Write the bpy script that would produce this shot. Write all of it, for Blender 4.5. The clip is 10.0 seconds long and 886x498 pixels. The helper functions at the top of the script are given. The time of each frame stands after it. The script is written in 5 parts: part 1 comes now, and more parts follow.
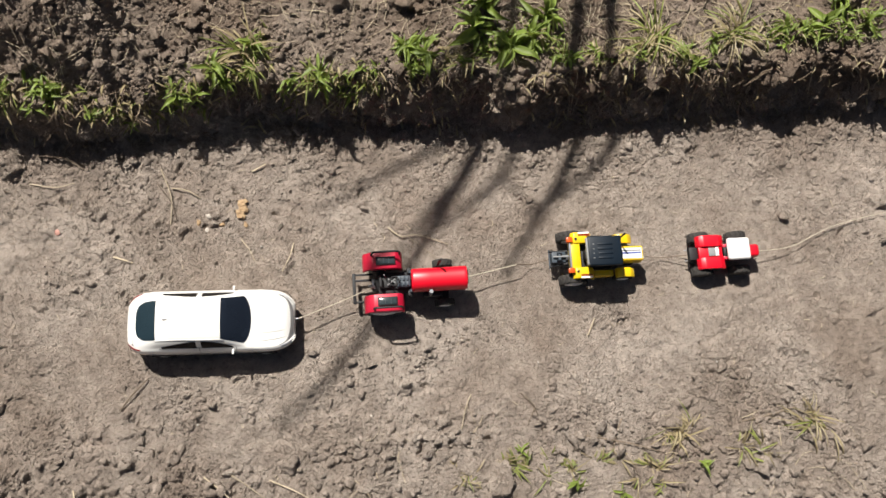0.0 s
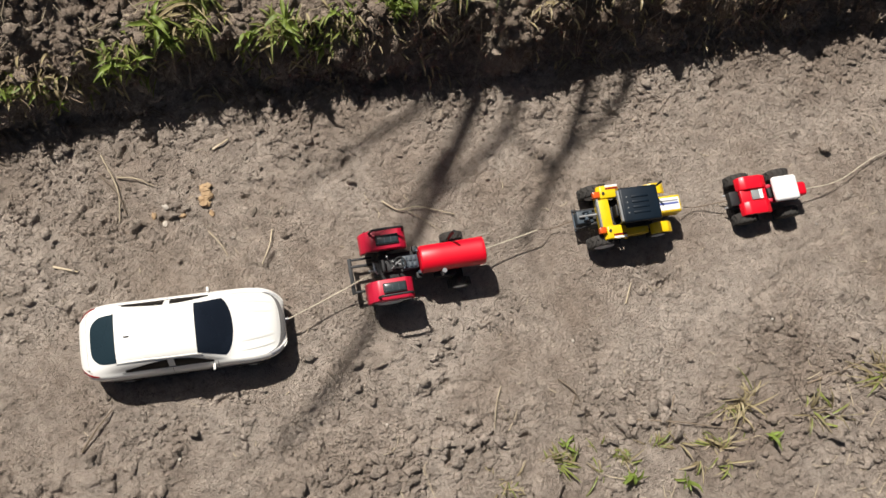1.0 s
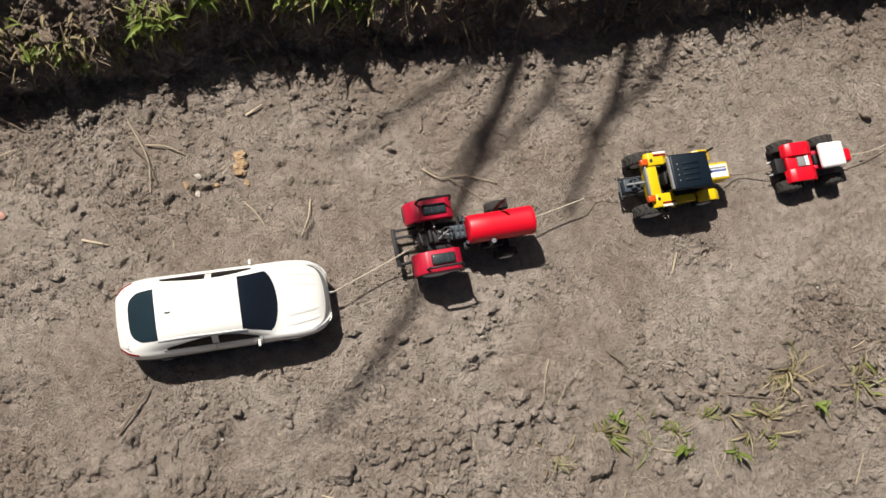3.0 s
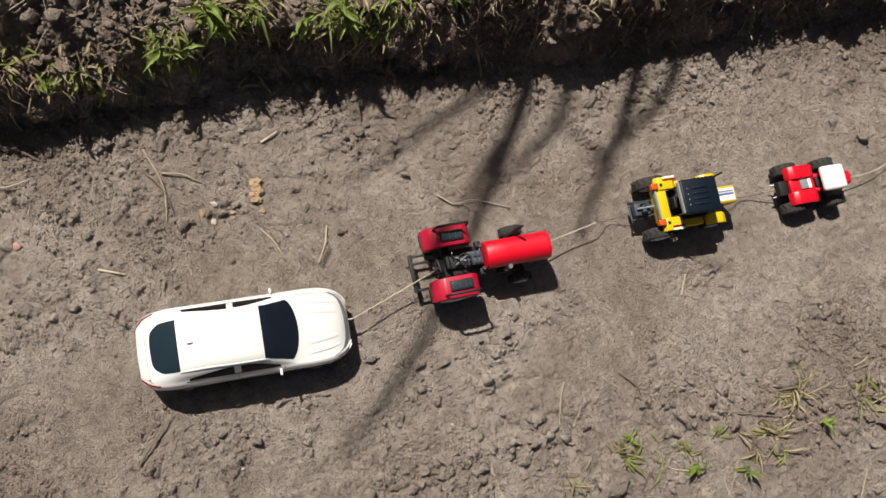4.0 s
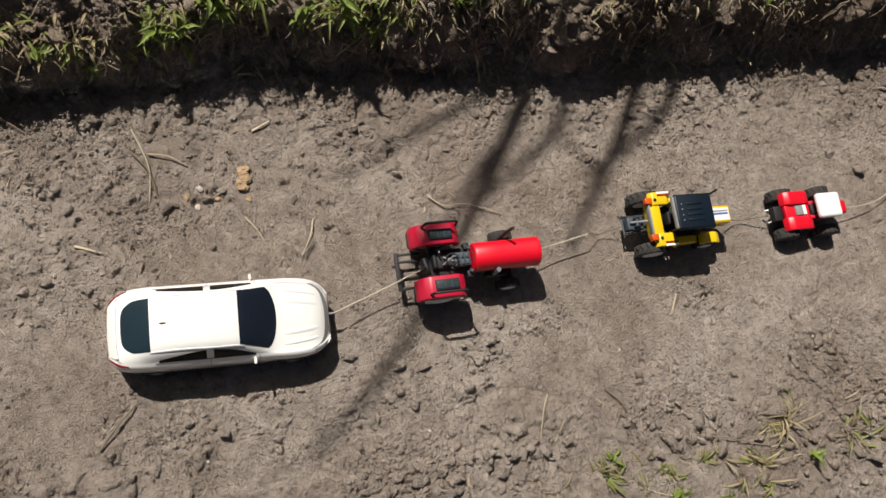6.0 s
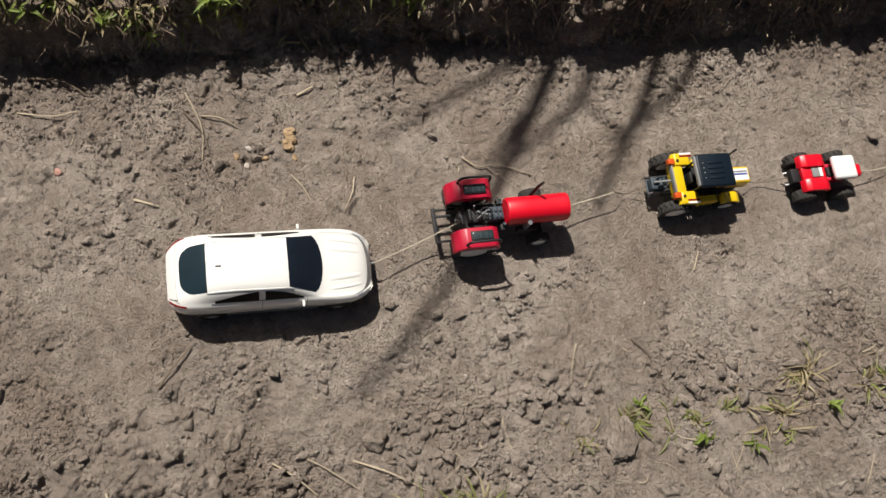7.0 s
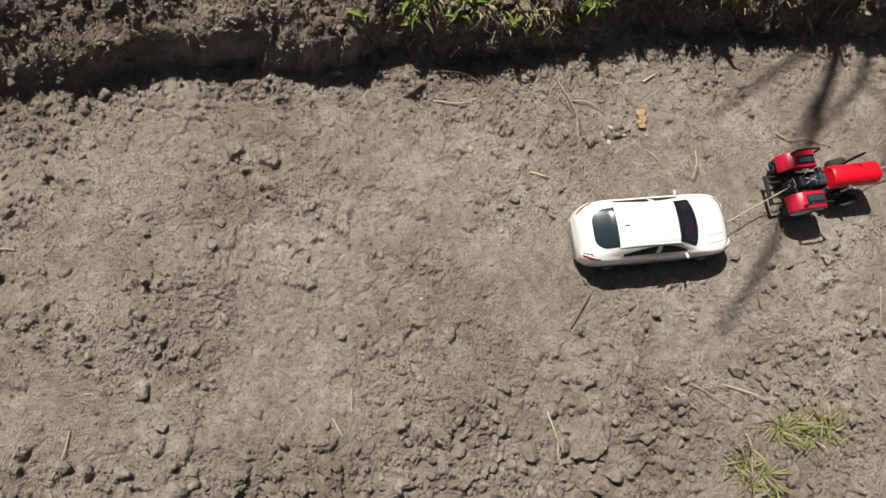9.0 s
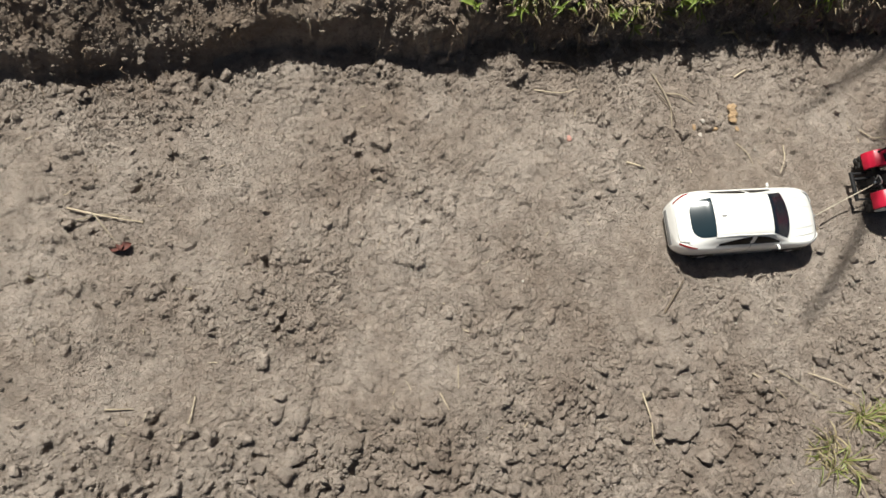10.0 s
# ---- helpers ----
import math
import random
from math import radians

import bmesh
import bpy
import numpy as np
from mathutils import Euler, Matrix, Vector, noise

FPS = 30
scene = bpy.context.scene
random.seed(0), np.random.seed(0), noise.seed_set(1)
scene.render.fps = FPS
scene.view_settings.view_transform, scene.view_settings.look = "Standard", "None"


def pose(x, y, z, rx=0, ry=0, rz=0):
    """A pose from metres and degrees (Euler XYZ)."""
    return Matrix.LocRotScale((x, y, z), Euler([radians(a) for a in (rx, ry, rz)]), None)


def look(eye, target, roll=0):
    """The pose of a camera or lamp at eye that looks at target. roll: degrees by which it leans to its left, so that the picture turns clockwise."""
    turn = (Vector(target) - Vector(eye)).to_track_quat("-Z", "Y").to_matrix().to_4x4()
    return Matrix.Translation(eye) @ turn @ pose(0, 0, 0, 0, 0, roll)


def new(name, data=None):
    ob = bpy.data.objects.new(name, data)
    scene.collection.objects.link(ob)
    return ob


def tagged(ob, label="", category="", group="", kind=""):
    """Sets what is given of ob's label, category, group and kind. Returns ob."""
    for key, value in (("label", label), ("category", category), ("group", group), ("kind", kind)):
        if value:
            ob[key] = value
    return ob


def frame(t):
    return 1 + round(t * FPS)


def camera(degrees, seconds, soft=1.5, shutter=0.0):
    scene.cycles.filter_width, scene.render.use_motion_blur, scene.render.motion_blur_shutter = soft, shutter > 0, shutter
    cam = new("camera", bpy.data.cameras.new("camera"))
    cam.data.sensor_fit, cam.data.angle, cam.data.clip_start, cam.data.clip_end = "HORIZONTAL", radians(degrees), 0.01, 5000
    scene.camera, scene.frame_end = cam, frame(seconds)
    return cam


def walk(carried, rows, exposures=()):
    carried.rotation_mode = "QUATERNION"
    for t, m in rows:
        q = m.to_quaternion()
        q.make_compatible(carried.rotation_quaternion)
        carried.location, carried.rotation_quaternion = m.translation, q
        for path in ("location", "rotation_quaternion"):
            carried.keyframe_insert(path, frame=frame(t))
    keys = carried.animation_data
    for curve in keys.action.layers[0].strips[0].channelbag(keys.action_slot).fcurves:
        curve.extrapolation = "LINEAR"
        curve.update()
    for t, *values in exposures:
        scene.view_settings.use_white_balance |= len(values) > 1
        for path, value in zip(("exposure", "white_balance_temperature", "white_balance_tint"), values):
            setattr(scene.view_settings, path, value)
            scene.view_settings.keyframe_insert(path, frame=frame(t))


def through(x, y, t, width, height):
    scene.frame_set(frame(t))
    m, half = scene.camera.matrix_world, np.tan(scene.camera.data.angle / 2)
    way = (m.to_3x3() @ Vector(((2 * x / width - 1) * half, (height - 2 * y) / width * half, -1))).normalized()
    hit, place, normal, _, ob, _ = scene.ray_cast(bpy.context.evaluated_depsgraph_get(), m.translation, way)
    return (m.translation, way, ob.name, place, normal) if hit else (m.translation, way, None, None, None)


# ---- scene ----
cam = camera(56.0, 10.0, soft=1.5)
walk(cam, [
    (0, pose(0.331, -0.265, 1.911, 12.67, -4.68, -4.65)),
    (0.5, pose(0.255, -0.224, 1.689, 12.51, -4.84, -9.61)),
    (1, pose(0.226, -0.213, 1.606, 12.36, -7.43, -10.92)),
    (1.5, pose(0.156, -0.202, 1.605, 12.05, -6.48, -11.01)),
    (2, pose(0.196, -0.189, 1.577, 11.76, -7.10, -11.06)),
    (3.5, pose(0.023, -0.162, 1.523, 10.46, -10.90, -12.32)),
    (4, pose(0.006, -0.124, 1.532, 11.09, -11.74, -12.68)),
    (4.5, pose(0.011, -0.087, 1.500, 10.70, -12.72, -12.49)),
    (5, pose(0.033, -0.118, 1.478, 12.07, -12.14, -11.57)),
    (6.5, pose(-0.015, -0.292, 1.476, 15.17, -13.42, -9.26)),
    (7, pose(-0.067, -0.346, 1.522, 15.53, -12.10, -9.49)),
    (7.5, pose(-0.274, -0.313, 1.545, 14.66, -13.00, -10.73)),
    (8, pose(-0.490, -0.272, 1.578, 14.59, -12.53, -12.69)),
    (8.5, pose(-0.671, -0.310, 1.600, 14.47, -11.75, -9.92)),
    (9, pose(-0.888, -0.307, 1.639, 13.92, -12.41, -10.51)),
    (9.5, pose(-1.050, -0.276, 1.644, 13.24, -12.59, -11.06)),
    (10, pose(-1.102, -0.302, 1.647, 12.97, -12.45, -8.82)),
], exposures=[(0.0, 0.60, 6450, 10), (0.5, 0.50, 6450, 10), (1.0, 0.43, 6500, 10), (2.0, 0.34, 6500, 10), (3.5, 0.35, 6500, 10), (4.0, 0.24, 6500, 10), (5.0, 0.20, 6500, 10), (6.5, 0.20, 6500, 10), (7.5, 0.19, 6500, 10), (8.5, 0.32, 6400, 7), (10.0, 0.50, 6350, 6)])

# ---- daylight ----
SHADE = Vector((0.33, -0.62, -1.0))          # the way the sunlight falls, per metre of height
elevation = math.atan2(1.0, math.hypot(SHADE.x, SHADE.y))
world = bpy.data.worlds.new("sky")
scene.world = world
world.use_nodes = True
sky = world.node_tree.nodes.new("ShaderNodeTexSky")
sky.sky_type, sky.sun_disc = "NISHITA", False
sky.air_density, sky.dust_density = 0.8, 4.0
sky.sun_elevation, sky.sun_rotation = elevation, math.atan2(-SHADE.x, -SHADE.y)
world.node_tree.links.new(sky.outputs[0], world.node_tree.nodes["Background"].inputs[0])
world.node_tree.nodes["Background"].inputs[1].default_value = 0.0235
sun_data = bpy.data.lights.new("sun", "SUN")
sun_data.energy, sun_data.angle, sun_data.color = 5.0, radians(0.6), (1.0, 0.95, 0.88)
sun = new("sun", sun_data)
sun.matrix_world = look((-1.2, 2.2, 3.6), Vector((-1.2, 2.2, 3.6)) + SHADE)


# ---- materials ----
def material(name, color, rough=0.5, metal=0.0, vary=0.12, grain=60.0, bump=0.0, bump_scale=200.0, second=None, coat=0.0, random_tone=0.0):
    """A surface with tone changes at two scales and a fine relief."""
    m = bpy.data.materials.new(name)
    m.use_nodes = True
    n, link = m.node_tree.nodes, m.node_tree.links.new
    bsdf = n["Principled BSDF"]
    bsdf.inputs["Roughness"].default_value, bsdf.inputs["Metallic"].default_value = rough, metal
    bsdf.inputs["Coat Weight"].default_value = coat
    co = n.new("ShaderNodeTexCoord")
    coarse, fine = n.new("ShaderNodeTexNoise"), n.new("ShaderNodeTexNoise")
    coarse.inputs["Scale"].default_value, fine.inputs["Scale"].default_value = grain * 0.2, grain
    coarse.inputs["Detail"].default_value, fine.inputs["Detail"].default_value = 4, 6
    link(co.outputs["Object"], coarse.inputs["Vector"]), link(co.outputs["Object"], fine.inputs["Vector"])
    add = n.new("ShaderNodeMath")
    add.operation = "ADD"
    link(coarse.outputs["Fac"], add.inputs[0]), link(fine.outputs["Fac"], add.inputs[1])
    ramp = n.new("ShaderNodeMapRange")
    ramp.inputs["From Min"].default_value, ramp.inputs["From Max"].default_value = 0.65, 1.35
    link(add.outputs[0], ramp.inputs["Value"])
    mix = n.new("ShaderNodeMix")
    mix.data_type = "RGBA"
    low = second or tuple(c * (1 - vary) for c in color)
    high = color if second else tuple(min(1, c * (1 + vary * 0.6)) for c in color)
    mix.inputs["A"].default_value, mix.inputs["B"].default_value = (*low, 1), (*high, 1)
    link(ramp.outputs["Result"], mix.inputs["Factor"])
    out = mix.outputs["Result"]
    if random_tone:
        info, value, hsv = n.new("ShaderNodeObjectInfo"), n.new("ShaderNodeMapRange"), n.new("ShaderNodeHueSaturation")
        value.inputs["To Min"].default_value, value.inputs["To Max"].default_value = 1 - random_tone, 1 + random_tone
        link(info.outputs["Random"], value.inputs["Value"]), link(value.outputs["Result"], hsv.inputs["Value"])
        link(out, hsv.inputs["Color"])
        out = hsv.outputs["Color"]
    link(out, bsdf.inputs["Base Color"])
    if bump:
        relief, b = n.new("ShaderNodeTexNoise"), n.new("ShaderNodeBump")
        relief.inputs["Scale"].default_value, relief.inputs["Detail"].default_value = bump_scale, 8
        b.inputs["Strength"].default_value, b.inputs["Distance"].default_value = bump, 0.004
        link(co.outputs["Object"], relief.inputs["Vector"]), link(relief.outputs["Fac"], b.inputs["Height"])
        link(b.outputs["Normal"], bsdf.inputs["Normal"])
    return m


def soil_material():
    """Dry grey-brown field soil: dusty patches, damper brown patches, grains and crumbs."""
    m = bpy.data.materials.new("dry_soil")
    m.use_nodes = True
    n, link = m.node_tree.nodes, m.node_tree.links.new
    bsdf = n["Principled BSDF"]
    bsdf.inputs["Roughness"].default_value = 0.95
    bsdf.inputs["Specular IOR Level"].default_value = 0.15
    co = n.new("ShaderNodeNewGeometry")

    def noise_tex(scale, detail, rough=0.6):
        t = n.new("ShaderNodeTexNoise")
        t.inputs["Scale"].default_value, t.inputs["Detail"].default_value, t.inputs["Roughness"].default_value = scale, detail, rough
        link(co.outputs["Position"], t.inputs["Vector"])
        return t.outputs["Fac"]

    def blend(a, b, fac, lo, hi):
        r, x = n.new("ShaderNodeMapRange"), n.new("ShaderNodeMix")
        x.data_type = "RGBA"
        r.inputs["From Min"].default_value, r.inputs["From Max"].default_value = lo, hi
        link(fac, r.inputs["Value"]), link(r.outputs["Result"], x.inputs["Factor"])
        for sock, v in (("A", a), ("B", b)):
            if isinstance(v, tuple):
                x.inputs[sock].default_value = (*v, 1)
            else:
                link(v, x.inputs[sock])
        return x.outputs["Result"]

    patches = blend((0.300, 0.240, 0.194), (0.465, 0.397, 0.338), noise_tex(3.2, 7, 0.65), 0.36, 0.64)
    crumbs = blend((0.195, 0.151, 0.117), patches, noise_tex(85, 8, 0.75), 0.29, 0.49)
    mottle, shade = n.new("ShaderNodeMapRange"), n.new("ShaderNodeHueSaturation")
    mottle.inputs["From Min"].default_value, mottle.inputs["From Max"].default_value = 0.33, 0.67
    mottle.inputs["To Min"].default_value, mottle.inputs["To Max"].default_value = 0.76, 1.24
    link(noise_tex(32, 6, 0.7), mottle.inputs["Value"]), link(mottle.outputs["Result"], shade.inputs["Value"]), link(crumbs, shade.inputs["Color"])
    # trodden soil is dusty and pale, freshly broken soil darker
    trod, dust, dusty = n.new("ShaderNodeAttribute"), n.new("ShaderNodeMapRange"), n.new("ShaderNodeHueSaturation")
    trod.attribute_name = "loose"
    dust.inputs["From Max"].default_value = 0.7
    dust.inputs["To Min"].default_value, dust.inputs["To Max"].default_value = 1.12, 0.99
    link(trod.outputs["Fac"], dust.inputs["Value"]), link(dust.outputs["Result"], dusty.inputs["Value"]), link(shade.outputs["Color"], dusty.inputs["Color"])
    crumbs = dusty.outputs["Color"]
    grains = blend(crumbs, (0.54, 0.48, 0.41), noise_tex(420, 3), 0.60, 0.85)
    # above the track, up the bank, the soil turns darker and browner
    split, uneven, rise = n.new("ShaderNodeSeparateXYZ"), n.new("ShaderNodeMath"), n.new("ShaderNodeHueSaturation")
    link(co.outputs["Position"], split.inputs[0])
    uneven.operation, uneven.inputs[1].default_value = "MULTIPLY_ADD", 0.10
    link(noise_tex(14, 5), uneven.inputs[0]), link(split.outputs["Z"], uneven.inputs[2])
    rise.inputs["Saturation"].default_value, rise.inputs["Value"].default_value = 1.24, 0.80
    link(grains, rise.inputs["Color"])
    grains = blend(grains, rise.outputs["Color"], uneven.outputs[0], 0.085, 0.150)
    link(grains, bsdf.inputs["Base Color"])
    # crumbs: broken cells, thick in some patches and thin in others
    shake, wide, moved = n.new("ShaderNodeTexNoise"), n.new("ShaderNodeVectorMath"), n.new("ShaderNodeVectorMath")
    shake.inputs["Scale"].default_value, shake.inputs["Detail"].default_value = 90, 3
    link(co.outputs["Position"], shake.inputs["Vector"])
    wide.operation, moved.operation = "SCALE", "ADD"
    wide.inputs["Scale"].default_value = 0.012
    link(shake.outputs["Color"], wide.inputs[0]), link(wide.outputs[0], moved.inputs[0]), link(co.outputs["Position"], moved.inputs[1])
    patch, b0 = n.new("ShaderNodeMapRange"), n.new("ShaderNodeBump")
    patch.inputs["From Min"].default_value, patch.inputs["From Max"].default_value, patch.inputs["To Min"].default_value = 0.42, 0.66, 0.04
    link(noise_tex(5.0, 4), patch.inputs["Value"])
    total = None
    for scale, weight in ((110, 1.0), (230, 0.6)):
        cells, pile = n.new("ShaderNodeTexVoronoi"), n.new("ShaderNodeMath")
        cells.inputs["Scale"].default_value = scale
        link(moved.outputs[0], cells.inputs["Vector"])
        pile.operation = "MULTIPLY"
        pile.inputs[1].default_value = -weight
        link(cells.outputs["Distance"], pile.inputs[0])
        if total is None:
            total = pile.outputs[0]
        else:
            both = n.new("ShaderNodeMath")
            link(total, both.inputs[0]), link(pile.outputs[0], both.inputs[1])
            total = both.outputs[0]
    piled = n.new("ShaderNodeMath")
    piled.operation = "MULTIPLY"
    broken, most = n.new("ShaderNodeAttribute"), n.new("ShaderNodeMath")
    broken.attribute_name, most.operation = "loose", "MAXIMUM"
    link(broken.outputs["Fac"], most.inputs[0]), link(patch.outputs["Result"], most.inputs[1])
    link(total, piled.inputs[0]), link(most.outputs[0], piled.inputs[1])
    b0.inputs["Strength"].default_value, b0.inputs["Distance"].default_value = 1.0, 0.004
    link(piled.outputs[0], b0.inputs["Height"])
    b1, b2 = n.new("ShaderNodeBump"), n.new("ShaderNodeBump")
    link(b0.outputs["Normal"], b1.inputs["Normal"])
    b1.inputs["Strength"].default_value, b1.inputs["Distance"].default_value = 1.0, 0.011
    b2.inputs["Strength"].default_value, b2.inputs["Distance"].default_value = 1.0, 0.006
    link(noise_tex(110, 8, 0.7), b1.inputs["Height"]), link(noise_tex(400, 5, 0.7), b2.inputs["Height"])
    link(b1.outputs["Normal"], b2.inputs["Normal"]), link(b2.outputs["Normal"], bsdf.inputs["Normal"])
    return m


SOIL = soil_material()
CAR_WHITE = material("white_car_paint", (0.83, 0.82, 0.775), 0.25, vary=0.03, grain=9, coat=0.5)
CAR_GLASS = material("smoked_car_window", (0.010, 0.014, 0.022), 0.22, vary=0.3, grain=20, coat=0.0)
SIDE_GLASS = material("black_side_window", (0.010, 0.009, 0.009), 0.30, vary=0.3, grain=20)
SIDE_GLASS.node_tree.nodes["Principled BSDF"].inputs["Specular IOR Level"].default_value = 0.07
# dark tinted glass, sky reflection put into the base colour as a bluish tone
REAR_GLASS = material("sky_toned_window", (0.014, 0.028, 0.036), 0.16, vary=0.2, grain=15, coat=0.4)
CAR_TRIM = material("grey_car_trim", (0.20, 0.195, 0.19), 0.45, vary=0.2)
TAIL_RED = material("red_lamp_plastic", (0.22, 0.010, 0.012), 0.25, vary=0.2, coat=0.4)
LAMP_CLEAR = material("clear_lamp_plastic", (0.62, 0.63, 0.64), 0.12, vary=0.15, coat=0.6)
BLACK = material("black_plastic", (0.009, 0.009, 0.010), 0.62, vary=0.35, grain=90, bump=0.15, bump_scale=600)
RUBBER = material("dusty_black_rubber", (0.020, 0.019, 0.018), 0.85, second=(0.044, 0.039, 0.034), grain=45, bump=0.3, bump_scale=500)
RED = material("glossy_red_plastic", (0.68, 0.003, 0.018), 0.40, vary=0.08, grain=30, coat=0.06)
RED_DUSTY = material("dusty_red_plastic", (0.50, 0.004, 0.034), 0.42, second=(0.42, 0.008, 0.032), grain=40, coat=0.05)
PANEL = material("dark_grey_panel", (0.035, 0.048, 0.052), 0.18, vary=0.3, grain=120, coat=0.5)
GREY = material("grey_plastic", (0.23, 0.235, 0.235), 0.5, vary=0.2, grain=70)
SILVER = material("silver_metal", (0.62, 0.62, 0.63), 0.28, metal=0.85, vary=0.15, grain=80)
YELLOW = material("yellow_plastic", (0.74, 0.505, 0.008), 0.33, vary=0.1, grain=35, coat=0.25)
NAVY = material("black_blue_roof_plastic", (0.004, 0.010, 0.018), 0.45, vary=0.3, grain=50)
NAVY.node_tree.nodes["Principled BSDF"].inputs["Specular IOR Level"].default_value = 0.3
ORANGE = material("orange_lamp_plastic", (0.62, 0.09, 0.012), 0.25, vary=0.15, coat=0.3)
WHITE = material("white_plastic", (0.80, 0.79, 0.77), 0.35, vary=0.04, grain=30, coat=0.2)
STICKER_BLUE = material("blue_sticker", (0.10, 0.13, 0.36), 0.4, vary=0.15)
STEEL_BLUE = material("blue_grey_plastic", (0.040, 0.056, 0.072), 0.55, vary=0.3, grain=80)
ROPE = material("cream_twine", (0.60, 0.53, 0.41), 0.9, vary=0.3, grain=400, bump=0.6, bump_scale=900)
CORD = material("brown_cord", (0.16, 0.115, 0.075), 0.9, vary=0.3, grain=400)
STRAW = material("dry_straw", (0.54, 0.46, 0.33), 0.8, second=(0.36, 0.29, 0.20), grain=120, random_tone=0.25)
TWIG = material("weathered_twig", (0.30, 0.235, 0.165), 0.85, second=(0.14, 0.10, 0.07), grain=150, bump=0.4, bump_scale=500, random_tone=0.35)
ROOT = material("fine_roots", (0.34, 0.26, 0.18), 0.9, second=(0.12, 0.085, 0.058), grain=60)
BARK = material("grey_bark", (0.14, 0.115, 0.09), 0.9, vary=0.4, grain=30, bump=0.7, bump_scale=60)


def leaf_material(name, color, second, through):
    m = material(name, color, 0.45, second=second, grain=90, random_tone=0.25, bump=0.2, bump_scale=300)
    n, link = m.node_tree.nodes, m.node_tree.links.new
    bsdf, thin, mix = n["Principled BSDF"], n.new("ShaderNodeBsdfTranslucent"), n.new("ShaderNodeMixShader")
    thin.inputs["Color"].default_value = (*through, 1)
    mix.inputs[0].default_value = 0.3
    link(bsdf.outputs[0], mix.inputs[1]), link(thin.outputs[0], mix.inputs[2])
    link(mix.outputs[0], n["Material Output"].inputs["Surface"])
    return m


LEAF = leaf_material("fresh_leaf", (0.24, 0.31, 0.065), (0.14, 0.20, 0.035), (0.32, 0.39, 0.06))
GRASS = leaf_material("green_grass", (0.27, 0.30, 0.085), (0.16, 0.19, 0.045), (0.30, 0.34, 0.07))
GRASS_DRY = leaf_material("dry_grass", (0.42, 0.36, 0.21), (0.27, 0.21, 0.115), (0.36, 0.30, 0.15))
SHELL = material("tan_shell", (0.50, 0.36, 0.21), 0.8, second=(0.30, 0.19, 0.10), grain=110, bump=0.5, bump_scale=400)
PALE_STONE = material("pale_pebble", (0.48, 0.43, 0.37), 0.8, vary=0.25, grain=120, random_tone=0.3)
DRY_LEAF = material("dry_red_leaf", (0.13, 0.036, 0.024), 0.7, second=(0.07, 0.024, 0.018), grain=90, bump=0.3, bump_scale=500)
BRICK_BIT = material("red_brick_chip", (0.46, 0.25, 0.20), 0.85, vary=0.3, grain=100)


# ---- helpers of this scene ----
def part(name, bm, mat, parent, label="", smooth=True, at=None, angle=40):
    """One mesh object under a thing or under a part."""
    me = bpy.data.meshes.new(name)
    bm.normal_update()
    bm.to_mesh(me)
    bm.free()
    me.materials.append(mat)
    if smooth:
        me.shade_smooth()
        me.set_sharp_from_angle(angle=radians(angle))
    ob = new(name, me)
    ob.parent = parent
    if at is not None:
        ob.matrix_basis = at
    if label:
        ob["label"] = label
    return ob


def thing(name, m, label, category, group=""):
    ob = new(name)
    ob.empty_display_size = 0.02
    ob.matrix_basis = m
    return tagged(ob, label, category, group)


def box(x0, x1, y0, y1, z0, z1, bevel=0.0, segments=2, bm=None, taper=None):
    """A box with rounded edges. taper: how far the top draws in, in x and y."""
    own = bmesh.new()
    bmesh.ops.create_cube(own, size=1)
    for v in own.verts:
        top = v.co.z > 0
        tx, ty = (taper if taper and top else (0, 0))
        v.co = Vector(((x0 + x1) / 2 + v.co.x * (x1 - x0 - 2 * tx), (y0 + y1) / 2 + v.co.y * (y1 - y0 - 2 * ty), z1 if top else z0))
    if bevel:
        bmesh.ops.bevel(own, geom=own.edges[:], offset=bevel, segments=segments, profile=0.5, affect="EDGES")
    return merged(bm, own)


def merged(bm, own):
    if bm is None:
        return own
    me = bpy.data.meshes.new("scratch")
    own.to_mesh(me)
    own.free()
    bm.from_mesh(me)
    bpy.data.meshes.remove(me)
    return bm


def rod(a, b, r, n=10, bm=None, r2=None):
    """A straight round bar from a to b."""
    return tube([a, b], [r, r if r2 is None else r2], n, bm)


def tube(points, radii, n=8, bm=None, closed=False):
    own = bm or bmesh.new()
    pts = [Vector(p) for p in points]
    if not hasattr(radii, "__len__"):
        radii = [radii] * len(pts)
    rings, side = [], None
    for i, p in enumerate(pts):
        ahead = (pts[(i + 1) % len(pts)] - pts[i - 1]) if closed else (pts[min(i + 1, len(pts) - 1)] - pts[max(i - 1, 0)])
        ahead.normalize()
        if side is None:
            side = ahead.orthogonal().normalized()
        side = (side - ahead * side.dot(ahead)).normalized()
        up = ahead.cross(side)
        rings.append([own.verts.new(p + radii[i] * (math.cos(k * math.tau / n) * side + math.sin(k * math.tau / n) * up)) for k in range(n)])
    for i in range(len(rings) - (0 if closed else 1)):
        a, b = rings[i], rings[(i + 1) % len(rings)]
        for k in range(n):
            own.faces.new((a[k], a[(k + 1) % n], b[(k + 1) % n], b[k]))
    if not closed:
        own.faces.new(rings[0][::-1]), own.faces.new(rings[-1])
    return own


